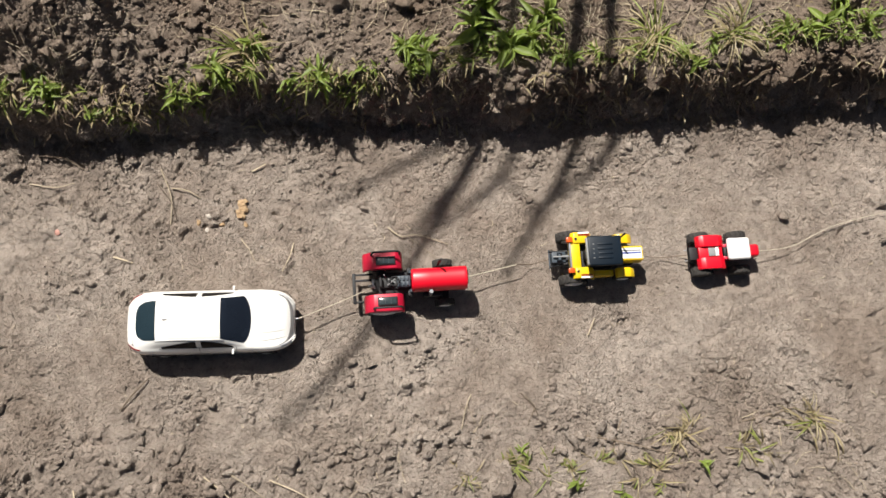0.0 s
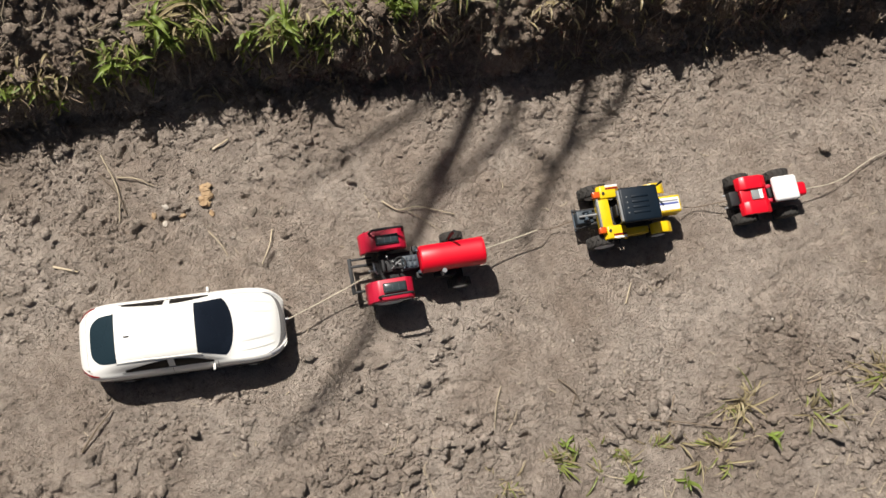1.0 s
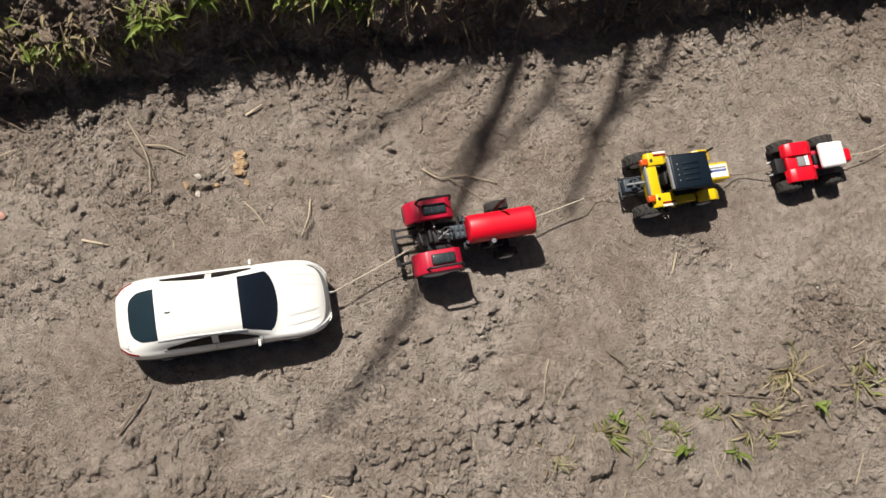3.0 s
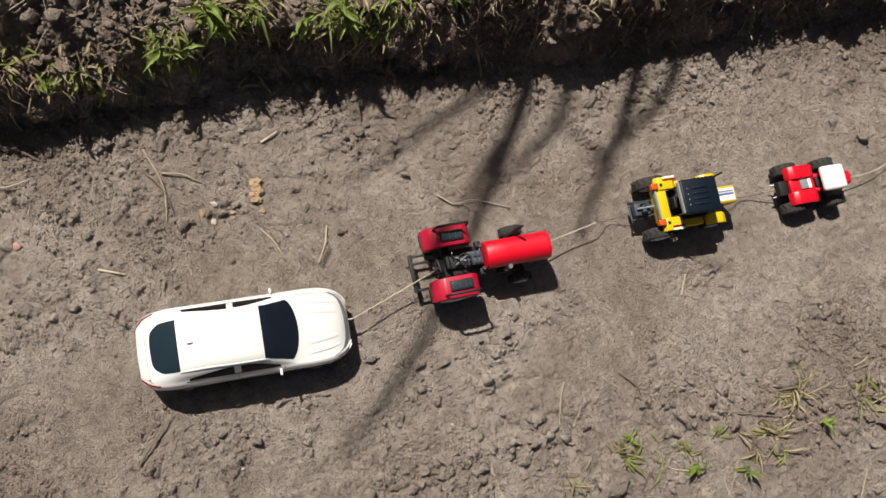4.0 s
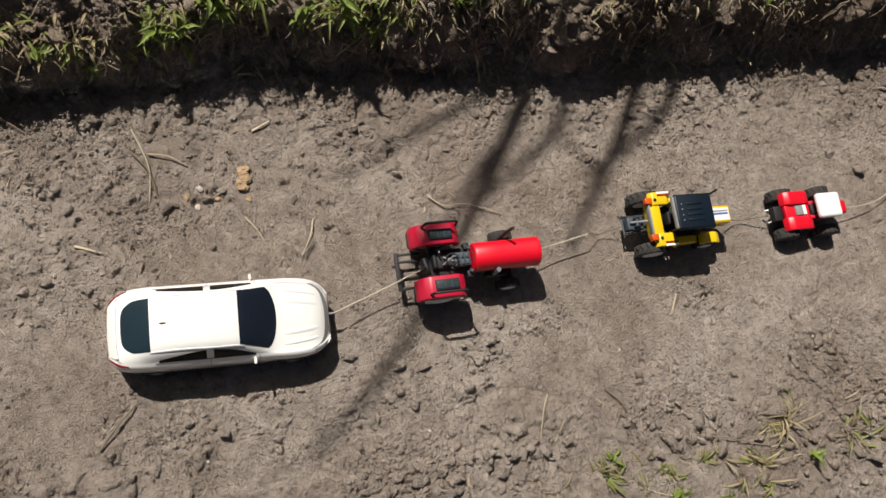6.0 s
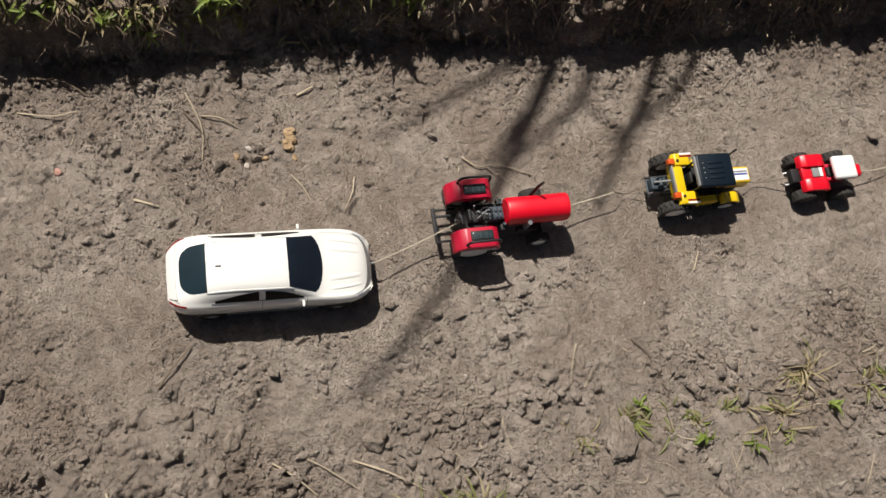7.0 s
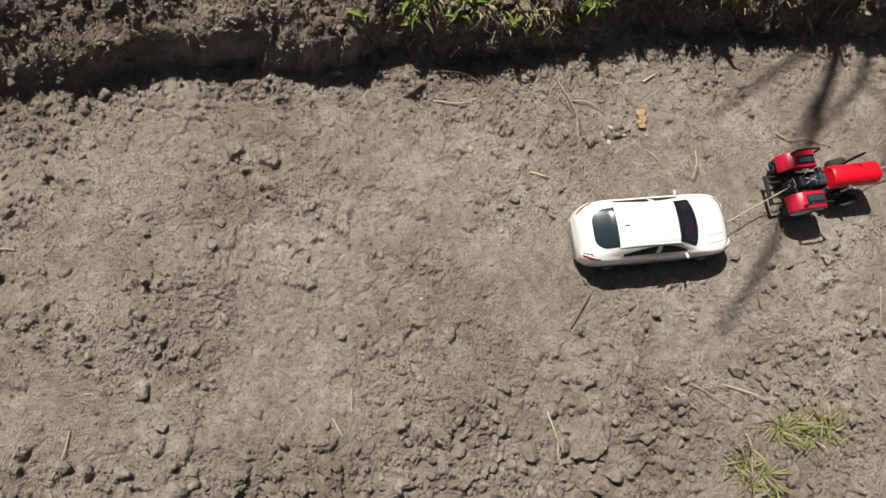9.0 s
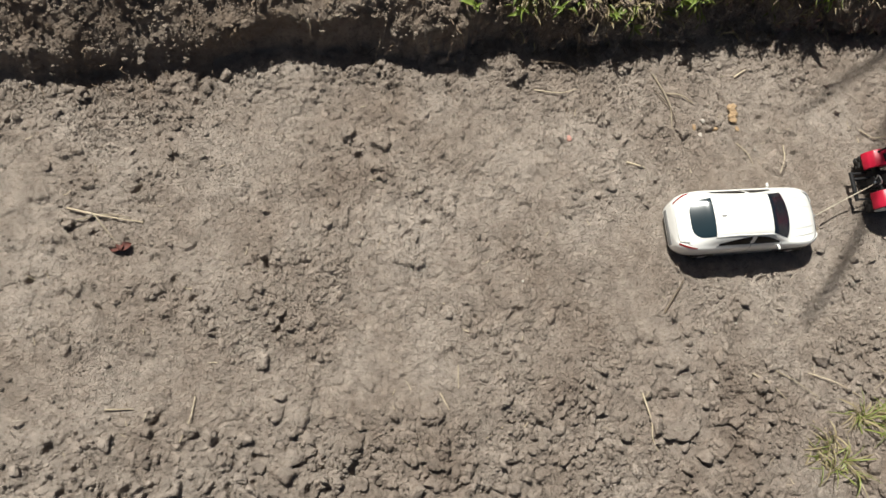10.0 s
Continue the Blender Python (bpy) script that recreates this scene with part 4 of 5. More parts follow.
def soil_crumbs(total):
    base = np.array([(1, 0, 0), (0, 1, 0), (-1, 0, 0), (0, -1, 0), (0, 0, 1), (0, 0, -0.6)], float)
    tris = np.array([(0, 1, 4), (1, 2, 4), (2, 3, 4), (3, 0, 4), (1, 0, 5), (2, 1, 5), (3, 2, 5), (0, 3, 5)])
    x, y = rng.uniform(-1.58, 1.70, total * 6), rng.uniform(-0.66, 0.75, total * 6)
    keep = rng.random(len(x)) < broken(x, y)
    x, y = x[keep][:total], y[keep][:total]
    r = np.minimum(0.0012 + rng.exponential(0.0011, len(x)), 0.0055)
    turn = rng.uniform(0, math.tau, len(x))
    shape = base * rng.uniform(0.6, 1.3, (len(x), 6, 3)) * r[:, None, None]
    px = shape[..., 0] * np.cos(turn)[:, None] - shape[..., 1] * np.sin(turn)[:, None] + x[:, None]
    py = shape[..., 0] * np.sin(turn)[:, None] + shape[..., 1] * np.cos(turn)[:, None] + y[:, None]
    pz = shape[..., 2] * 0.85 + (height_of(x, y) + r * 0.2)[:, None]
    faces = (tris[None] + 6 * np.arange(len(x))[:, None, None]).reshape(-1, 3)
    ob = scatter_mesh("soil_crumbs", np.stack([px, py, pz], -1).reshape(-1, 3).tolist(), faces.tolist(), SOIL)
    return tagged(ob, "loose crumbs of dry grey-brown soil", "soil", kind="stuff")


soil_crumbs(90000)


def small_clods(total):
    """Broken clods the size of peas and nuts, half sunk, lying in drifts."""
    shapes = [(np.array([v.co[:] for v in me.vertices]), np.array([p.vertices[:] for p in me.polygons])) for me in SMALL_LUMPS]
    x, y = rng.uniform(-1.58, 1.70, total * 8), rng.uniform(-0.66, 0.86, total * 8)
    keep = rng.random(len(x)) < broken(x, y) ** 1.8
    x, y = x[keep][:total], y[keep][:total]
    for cx, cy, n, spread in ((-1.03, -0.07, 110, 0.06), (-0.33, 0.10, 50, 0.045), (0.56, -0.06, 40, 0.03), (0.84, -0.28, 60, 0.06), (1.13, -0.33, 50, 0.06), (0.50, -0.28, 50, 0.06),
                              (-0.50, -0.36, 60, 0.07), (1.25, -0.28, 50, 0.08), (0.44, -0.11, 30, 0.03), (-1.22, 0.38, 90, 0.09), (-0.10, -0.41, 50, 0.06), (0.26, -0.32, 60, 0.06)):
        x, y = np.r_[x, rng.normal(cx, spread, n)], np.r_[y, rng.normal(cy, spread * 0.6, n)]
    # the broken top of the bank
    x, y = np.r_[x, rng.uniform(-0.40, 0.80, 1500), rng.uniform(-1.50, -0.35, 200)], np.r_[y, rng.uniform(0.50, 0.85, 1500), rng.uniform(0.44, 0.72, 200)]
    vs, fs, k = [], [], 0
    for cx, cy, z in zip(x, y, height_of(x, y)):
        v, f = shapes[int(rng.integers(len(shapes)))]
        r = min(0.0026 + rng.exponential(0.0026), 0.018) * (1.35 if cy < -0.27 else (1.1 if cx > -0.5 else 0.7) if cy > 0.45 else 1.0) * (0.8 if cx < -0.2 and -0.25 < cy < 0.4 else 1.0)
        if not clear_of_vehicles(cx, cy) and r > 0.004:
            continue
        spin = Matrix.Rotation(rng.uniform(0, math.tau), 3, "Z") @ Matrix.Rotation(rng.uniform(-0.6, 0.6), 3, "X")
        p = (v * (r * rng.uniform(0.8, 1.3), r * rng.uniform(0.6, 1.1), r * rng.uniform(0.7, 1.1))) @ np.array(spin).T * rng.uniform(0.86, 1.12, v.shape)
        vs.append(p + (cx, cy, z + r * 0.30))
        fs.append(f + k)
        k += len(v)
    ob = scatter_mesh("small_clods", np.concatenate(vs).tolist(), np.concatenate(fs).tolist(), SOIL)
    return tagged(ob, "small broken clods of dry grey soil", "soil", kind="stuff")


small_clods(7000)


def bank_crumbs(total):
    """Crumbs and small lumps sticking in the face of the bank and lying at its foot."""
    bm = bmesh.new()
    bmesh.ops.create_icosphere(bm, subdivisions=1, radius=1)
    base = np.array([v.co[:] for v in bm.verts])
    tris = np.array([[v.index for v in f.verts] for f in bm.faces])
    bm.free()
    vs, fs = [], []
    rows, cols = np.nonzero((on_face > 0.05) | ((face > -2.2) & (face < 0)))
    picked = [n for n in rng.integers(0, len(rows), total) if face[rows[n], cols[n]] > 0.1 or rng.random() < 0.3]
    for k, n in enumerate(picked):
        i, j = rows[n], cols[n]
        low = face[i, j] < 0.1
        r = min(0.0016 + rng.exponential(0.0011), 0.006) if low else min(0.0018 + rng.exponential(0.0022), 0.011)
        r *= 1 - 0.5 * slump[i, j]
        shape = base * rng.uniform(0.55, 1.35, base.shape) * (r * rng.uniform(0.7, 1.6), r * rng.uniform(0.6, 1.1), r * rng.uniform(0.5, 0.9))
        vs.append(shape + (GX[i, j] + rng.uniform(-0.002, 0.002), GY[i, j] - r * 0.2, HEIGHT[i, j] + r * 0.2))
        fs.append(tris + k * len(base))
    ob = scatter_mesh("bank_crumbs", np.concatenate(vs).tolist(), np.concatenate(fs).tolist(), SOIL)
    return tagged(ob, "crumbling soil on the face of the bank", "soil", kind="stuff")


bank_crumbs(21000)


# ---- plants ----
def blade(bm, base, heading, length, width, rise, droop):
    """A folded, tapering grass blade."""
    side = Vector((-math.sin(heading), math.cos(heading), 0))
    ahead = Vector((math.cos(heading), math.sin(heading), 0))
    rows, n = [], 6
    p, tilt = Vector(base), rise
    for i in range(n + 1):
        t = i / n
        w = width * (0.55 + 0.9 * t if t < 0.4 else 1.0 - ((t - 0.4) / 0.6) ** 1.6) * 0.5 + 0.0001
        up = Vector((0, 0, 1)) * math.cos(tilt) - ahead * math.sin(tilt)
        rows.append([bm.verts.new(p - side * w + up * w * 0.45), bm.verts.new(p), bm.verts.new(p + side * w + up * w * 0.45)])
        p = p + (ahead * math.cos(tilt) + Vector((0, 0, 1)) * math.sin(tilt)) * (length / n)
        tilt -= droop / n
    for a, b in zip(rows, rows[1:]):
        bm.faces.new((a[0], a[1], b[1], b[0])), bm.faces.new((a[1], a[2], b[2], b[1]))


def grass_tuft(x, y, n, length, width, dry, label, spread=0.02):
    tuft = thing("grass_tuft", pose(x, y, ground_at(x, y) - 0.002), label, "grass", "grass tufts")
    shoots = [(rng.uniform(-spread, spread), rng.uniform(-spread, spread) * 0.7, rng.uniform(0, math.tau)) for _ in range(5 + n // 12)]
    for name, mat, many in (("green_foliage", GRASS, round(n * (1 - dry))), ("dry_foliage", GRASS_DRY, round(n * dry))):
        if not many:
            continue
        bm = bmesh.new()
        for _ in range(many):
            cx, cy, lean = shoots[int(rng.integers(len(shoots)))]
            a, q = rng.uniform(0, math.tau), 0.010 * rng.random()
            h = lean + rng.normal(0, 0.9)
            blade(bm, (cx + q * math.cos(a), cy + q * math.sin(a), 0), h, length * rng.uniform(0.3, 1.2), width * rng.uniform(0.4, 1.2),
                  rng.uniform(0.25, 1.3), rng.uniform(0.6, 3.0))
        part(name, bm, mat, tuft)
    return tuft


def leaf_mesh(k):
    bm = bmesh.new()
    rows, n = [], 7
    for i in range(n + 1):
        t = i / n
        w = 0.5 * (0.10 + math.sin(math.pi * min(1, t * 0.98 + 0.03)) ** (0.8 + 0.15 * k)) * (0.40 - 0.05 * k) * (1.1 - 0.5 * t)
        if i == n:
            w = 0.004
        z = 0.22 * math.sin(t * 2.4) - (0.15 + 0.12 * k) * t * t + 0.05 * math.sin(t * 9 + k)
        rows.append([bm.verts.new((t, s * w, z + abs(s) * w * (0.45 + 0.1 * math.sin(6 * t + k)))) for s in (-1, -0.5, 0, 0.5, 1)])
    for a, b in zip(rows, rows[1:]):
        for j in range(4):
            bm.faces.new((a[j], a[j + 1], b[j + 1], b[j]))
    me = bpy.data.meshes.new("leaf")
    bm.to_mesh(me)
    bm.free()
    me.materials.append(LEAF)
    me.shade_smooth()
    return me


LEAVES = [leaf_mesh(k) for k in range(5)]


def weed(x, y, n, size, label, stem=0.02, lean=0.0):
    plant = thing("weed", pose(x, y, ground_at(x, y) - 0.002), label, "weed", "broad-leaved weeds")
    top = (rng.uniform(-0.008, 0.008), rng.uniform(-0.008, 0.008) - lean, stem)
    part("stem", tube(curve_points([(0, 0, 0), (top[0] * 0.3, top[1] * 0.6, stem * 0.5), top], 3), [0.0016, 0.0015, 0.0014, 0.0013, 0.0012, 0.0012, 0.001], 6), GRASS, plant)
    for k in range(n):
        ob = new("leaf", LEAVES[int(rng.integers(len(LEAVES)))])
        ob.parent = plant
        s = size * rng.uniform(0.4, 1.2)
        f = rng.uniform(0.15, 1.0)
        ob.matrix_basis = pose(top[0] * f + rng.uniform(-0.006, 0.006), top[1] * f + rng.uniform(-0.006, 0.006), stem * f, rng.uniform(-50, 50), rng.uniform(-55, 30), k * 137.5 + rng.uniform(-50, 50)) @ Matrix.Diagonal((s, s * rng.uniform(0.55, 1.0), s, 1))
    return plant


# along the crest of the bank: clumps with bare clods between them
CLUMPS = (   # centre, half widths, share of green
    (-0.44, 0.535, 0.04, 0.018, 0.6), (-0.32, 0.530, 0.05, 0.022, 0.85), (-0.20, 0.500, 0.07, 0.012, 0.5), (-0.05, 0.520, 0.045, 0.020, 0.9), (0.02, 0.550, 0.05, 0.016, 0.75),
    (0.11, 0.552, 0.06, 0.018, 0.65), (0.24, 0.532, 0.055, 0.016, 0.85), (0.35, 0.530, 0.05, 0.016, 0.7), (0.46, 0.575, 0.05, 0.035, 0.9), (0.56, 0.560, 0.04, 0.020, 0.4),
    (0.66, 0.580, 0.05, 0.030, 0.85), (0.76, 0.600, 0.05, 0.04, 0.8), (0.86, 0.555, 0.06, 0.018, 0.55), (0.98, 0.555, 0.08, 0.022, 0.35), (1.09, 0.545, 0.05, 0.018, 0.6), (1.24, 0.575, 0.09, 0.030, 0.3),
    (1.40, 0.580, 0.06, 0.025, 0.85), (1.54, 0.615, 0.08, 0.045, 0.85), (0.13, 0.610, 0.015, 0.03, 0.6))


def in_clump():
    cx, cy, rx, ry, green = CLUMPS[int(rng.integers(len(CLUMPS)))]
    return cx + rng.normal(0, rx * 0.6), cy + rng.normal(0, ry * 0.6), green


for cx, cy, rx, ry, green in CLUMPS:
    for _ in range(round(85 * green * (rx + ry))):
        weed(cx + rng.uniform(-rx, rx), cy + rng.uniform(-ry, ry), int(rng.integers(8, 15)), rng.uniform(0.018, 0.036), "bright green leafy weed on the crest of the bank", rng.uniform(0.008, 0.022), rng.uniform(0, 0.016))
    grass_tuft(cx + rng.uniform(-rx, rx), cy, int(rng.integers(12, 24)), rng.uniform(0.04, 0.07), 0.0042, 1.0 - green, "green and dry grass tuft on the bank", 0.025)
for x, y, n, size in ((0.62, 0.62, 22, 0.070), (0.69, 0.575, 20, 0.065), (0.78, 0.64, 20, 0.070), (0.65, 0.67, 18, 0.07), (0.74, 0.59, 16, 0.06), (1.50, 0.66, 18, 0.06), (1.40, 0.58, 14, 0.05), (0.46, 0.58, 16, 0.055), (0.26, 0.535, 14, 0.045), (-0.06, 0.515, 14, 0.045), (-0.34, 0.53, 14, 0.045), (1.45, 0.60, 14, 0.05), (1.56, 0.60, 12, 0.05), (0.50, 0.56, 14, 0.055), (0.03, 0.555, 10, 0.045), (0.12, 0.60, 9, 0.05)):
    weed(x, y, n, size, "large bright green leafy weed on the bank", 0.030)
for x, y in ((0.11, 0.60), (1.02, 0.58), (1.22, 0.59)):
    grass_tuft(x, y, 42, 0.12, 0.0055, 0.5, "tall yellow-green grass tuft on the bank", 0.03)
for x, y, n in ((-0.565, 0.515, 6), (-0.455, 0.51, 7), (-0.37, 0.505, 6), (-0.18, 0.49, 8)):
    weed(x, y, n, 0.034, "small fresh green weed between clods on the bank", 0.016, 0.01)

# below the wheel track
for x, y, n, length, dry in ((1.03, -0.315, 34, 0.085, 0.65), (0.64, -0.34, 26, 0.05, 0.25), (0.74, -0.365, 28, 0.055, 0.25), (0.855, -0.345, 18, 0.045, 0.5),
                             (0.54, -0.37, 20, 0.05, 0.5),  (1.36, -0.31, 34, 0.09, 0.6),
                             (0.225, -0.455, 50, 0.080, 0.3), (0.290, -0.470, 38, 0.08, 0.3), (0.125, -0.545, 36, 0.070, 0.4), (0.10, -0.50, 26, 0.07, 0.4),
                             (1.20, -0.36, 22, 0.07, 0.6), (0.95, -0.40, 24, 0.06, 0.5)):
    grass_tuft(x, y, round(n * 1.8), length, 0.0036, min(0.9, dry + 0.15), "low yellow-green grass tuft in loose soil" if dry < 0.6 else "mostly dry straw-coloured grass tuft", 0.034)
for x, y, n in ((0.77, -0.41, 11), (0.88, -0.43, 9), (0.66, -0.325, 8), (1.07, -0.39, 8)):
    weed(x, y, n, 0.030, "small green weed with broad leaves in loose soil", 0.018)


# low grass and dead blades in the clumps
def crest_grass(name, total, mat, label, green):
    bm = bmesh.new()
    while total:
        x, y, share = in_clump()
        if not -1.5 < x < 1.77 or not 0.40 < y < 0.86 or rng.random() > (share if green else 1.15 - share):
            continue
        blade(bm, (x, y, ground_at(x, y) - 0.001), rng.uniform(0, math.tau) if y > bank_foot(np.array(x)) + 0.07 else rng.normal(-1.57, 0.9), rng.uniform(0.012, 0.045), rng.uniform(0.0020, 0.0058),
              rng.uniform(-0.1, 1.2), rng.uniform(0.6, 3.0))
        total -= 1
    return tagged(part(name, bm, mat, None), label, "grass", kind="stuff")


crest_grass("crest_grass", 800, GRASS, "short green grass along the crest of the bank", True)
crest_grass("dry_crest_grass", 900, GRASS_DRY, "short dry grass along the crest of the bank", False)


# roots and stalks hanging down the face of the bank
def hanging_roots(total):
    bm = bmesh.new()
    for _ in range(total):
        x = rng.uniform(-1.55, 1.78)
        if rng.random() > (1.0 if x > -0.35 else 0.06) * (0.35 + 2.4 * max(0.0, float(fbm(np.array(x), np.array(0.2), 5.0, 3, 63)) + 0.1)):
            continue
        y = float(bank_foot(np.array(x))) + rng.uniform(-0.01, 0.07)
        z = ground_at(x, y) + 0.002
        drop, out, drift = rng.uniform(0.006, 0.05), rng.uniform(0.002, 0.040), rng.normal(0, 0.022)
        r = rng.uniform(0.0004, 0.0013)
        line = []
        for k in range(6):
            t = k / 5
            px, py = x + drift * t + rng.normal(0, 0.003) * (k > 0), y - out * t ** 0.7 + rng.normal(0, 0.002) * (k > 0)
            line.append((px, py, max(ground_at(px, py) + 0.002, z + 0.006 * math.sin(3 * t) - drop * t * t)))
        tube(line, [r, r, r * 0.9, r * 0.8, r * 0.7, r * 0.5], 4, bm)
    ob = part("hanging_roots", bm, ROOT, None)
    return tagged(ob, "thin brown roots and stalks hanging from the bank", "roots", kind="stuff")


hanging_roots(2300)


def hanging_grass(total):
    bm = bmesh.new()
    for _ in range(total):
        x = rng.uniform(-0.45, 1.75)
        if fbm(np.array(x), np.array(1.2), 6.0, 3, 65) < rng.uniform(-0.2, 0.1):
            continue
        y = float(bank_foot(np.array(x))) + rng.uniform(0.0, 0.085)
        blade(bm, (x, y, ground_at(x, y) + 0.003), -math.pi / 2 + rng.normal(0, 0.8), rng.uniform(0.008, 0.045), rng.uniform(0.0016, 0.0055), rng.uniform(-0.4, 1.0), rng.uniform(0.5, 3.2))
    ob = part("hanging_grass", bm, GRASS_DRY, None)
    return tagged(ob, "dry grass drooping over the edge of the bank", "grass", kind="stuff")


hanging_grass(760)


def straw_litter(name, total, x0, x1, low, high, size, mat, label):
    """Scattered stalks lying on the soil."""
    bm = bmesh.new()
    for _ in range(total):
        x = rng.uniform(x0, x1)
        y = rng.uniform(low(x), high(x))
        a, l, r = rng.uniform(0, math.pi), size * rng.uniform(0.3, 1.3), rng.uniform(0.0004, 0.0009)
        bow, ends = l * rng.normal(0, 0.5), []
        for t in (-0.5, -0.2, 0.15, 0.5):
            px, py = x + l * t * math.cos(a + 0.2 * t), y + l * t * math.sin(a + 0.2 * t)
            px, py = px + bow * (0.25 - t * t) * -math.sin(a), py + bow * (0.25 - t * t) * math.cos(a)
            ends.append((px, py, ground_at(px, py) + r + rng.uniform(0.0, 0.004)))
        tube(ends, [r, r, r * 0.9, r * 0.6], 5, bm)
    ob = part(name, bm, mat, None)
    return tagged(ob, label, "straw", kind="stuff")


straw_litter("bank_straw", 430, -0.5, 1.75, lambda x: float(bank_foot(np.array(x))) + 0.05, lambda x: 0.80, 0.07, STRAW, "dry straw and stalks lying on the bank")
straw_litter("track_straw", 210, -1.5, 1.6, lambda x: -0.60, lambda x: 0.40, 0.016, STRAW, "short bits of dry straw on the soil")
straw_litter("straw_heap", 300, 0.52, 1.36, lambda x: float(bank_foot(np.array(x))) + 0.04, lambda x: 0.68, 0.10, STRAW, "tangled dry stalks on top of the bank")
straw_litter("lower_straw", 50, 0.3, 1.5, lambda x: -0.55, lambda x: -0.24, 0.06, STRAW, "dry stalks lying between the weeds")


# ---- twigs and bits on the ground ----
def twig(points, r, mat, label, side=None):
    pts = [(x, y, ground_at(x, y) + r + 0.002 + (0.004 if 0 < k < len(points) - 1 else 0)) for k, (x, y) in enumerate(points)]
    line = curve_points(pts, 5)
    bm = tube(line, [r * (1 - 0.45 * k / len(line)) for k in range(len(line))], 7)
    ob = part("twig", bm, mat, None)
    if side:
        a, b = side
        tip = (b[0], b[1], ground_at(*b) + 0.003)
        root = line[round(a * (len(line) - 1))]
        part("side_shoot", tube([root, (root + Vector(tip)) / 2 + Vector((0, 0, 0.004)), tip], [r * 0.6, r * 0.5, r * 0.3], 6), mat, ob)
    return tagged(ob, label, "twig", "twigs")


twig([(-0.10, 0.336), (-0.065, 0.328), (-0.035, 0.310)], 0.0019, STRAW, "short pale broken stalk on the soil")
twig([(-0.232, 0.181), (-0.19, 0.165)], 0.0024, STRAW, "short pale dry stalk on the soil")
twig([(0.843, -0.076), (0.865, -0.036)], 0.0019, STRAW, "pale straight straw piece on the soil")
twig([(-0.215, -0.165), (-0.185, -0.130), (-0.155, -0.100)], 0.0020, TWIG, "dark straight twig on the soil")
twig([(0.672, -0.196), (0.70, -0.23), (0.712, -0.275)], 0.0016, TWIG, "bent brown twig in loose soil", (0.5, (0.68, -0.27)))
twig([(0.395, 0.212), (0.425, 0.188), (0.465, 0.188), (0.535, 0.162)], 0.0016, STRAW, "pale branched dry stalk on the soil", (0.45, (0.505, 0.130)))
twig([(0.085, 0.366), (0.118, 0.382)], 0.0022, STRAW, "short pale stick at the foot of the bank")
twig([(0.558, -0.19), (0.542, -0.22), (0.530, -0.265)], 0.0013, STRAW, "thin dry stalk in loose soil", (0.4, (0.565, -0.262)))
twig([(-1.40, 0.180), (-1.34, 0.158), (-1.266, 0.139)], 0.0018, STRAW, "pale forked dry stalk on the soil", (0.45, (-1.315, 0.100)))
twig([(-1.385, 0.155), (-1.33, 0.160), (-1.29, 0.150)], 0.0013, STRAW, "thin pale dry stalk beside a forked one")
twig([(-0.124, 0.385), (-0.100, 0.311), (-0.104, 0.248)], 0.0014, STRAW, "long thin pale root curving from the bank")
twig([(-0.309, -0.326), (-0.300, -0.386), (-0.303, -0.420), (-0.290, -0.450)], 0.0017, STRAW, "long crooked pale stalk in loose soil")
twig([(-0.039, -0.322), (-0.005, -0.350), (0.030, -0.387)], 0.0019, STRAW, "pale dry stalk between clods")
twig([(0.00, -0.310), (0.05, -0.345), (0.11, -0.395)], 0.0012, STRAW, "thin pale dry stalk between clods")
twig([(0.175, 0.189), (0.165, 0.155), (0.146, 0.121)], 0.0013, STRAW, "thin upright pale stalk on the soil")
twig([(-1.36, -0.206), (-1.31, -0.212)], 0.0016, STRAW, "short pale straw piece on the soil")
twig([(-1.20, -0.205), (-1.213, -0.245), (-1.235, -0.285)], 0.0014, STRAW, "thin pale stalk on the soil")
twig([(-0.735, -0.265), (-0.722, -0.30)], 0.0013, STRAW, "short pale straw in loose soil")
twig([(-0.690, -0.215), (-0.697, -0.262)], 0.0011, STRAW, "short thin straw in loose soil")
twig([(-0.42, 0.365), (-0.36, 0.352), (-0.32, 0.362)], 0.0013, STRAW, "short pale root at the foot of the bank")
twig([(0.055, 0.205), (0.075, 0.175), (0.085, 0.150)], 0.0012, STRAW, "thin pale dry stalk on the soil")
twig([(-0.13, 0.345), (-0.10, 0.30), (-0.09, 0.26)], 0.0013, TWIG, "thin curved brown twig by the bank")
twig([(0.80, -0.30), (0.90, -0.325), (0.99, -0.355)], 0.0016, TWIG, "long crooked twig among the weeds", (0.45, (0.93, -0.41)))
twig([(0.90, -0.27), (0.885, -0.30), (0.87, -0.34)], 0.0013, TWIG, "crooked brown twig among the weeds")
twig([(1.18, -0.30), (1.25, -0.29), (1.33, -0.275)], 0.0016, TWIG, "grey crooked twig in loose soil")
twig([(0.25, -0.33), (0.30, -0.37), (0.33, -0.42)], 0.0014, STRAW, "pale dry stalk beside a grass tuft", (0.5, (0.26, -0.40)))
twig([(0.10, -0.34), (0.16, -0.37), (0.22, -0.41)], 0.0014, STRAW, "pale dry stalk beside a grass tuft")
twig([(0.24, 0.485), (0.31, 0.51), (0.37, 0.53)], 0.0014, STRAW, "pale stalk leaning on the bank")
twig([(-0.40, 0.43), (-0.34, 0.42), (-0.30, 0.395)], 0.0019, TWIG, "brown twig fallen from the bank")


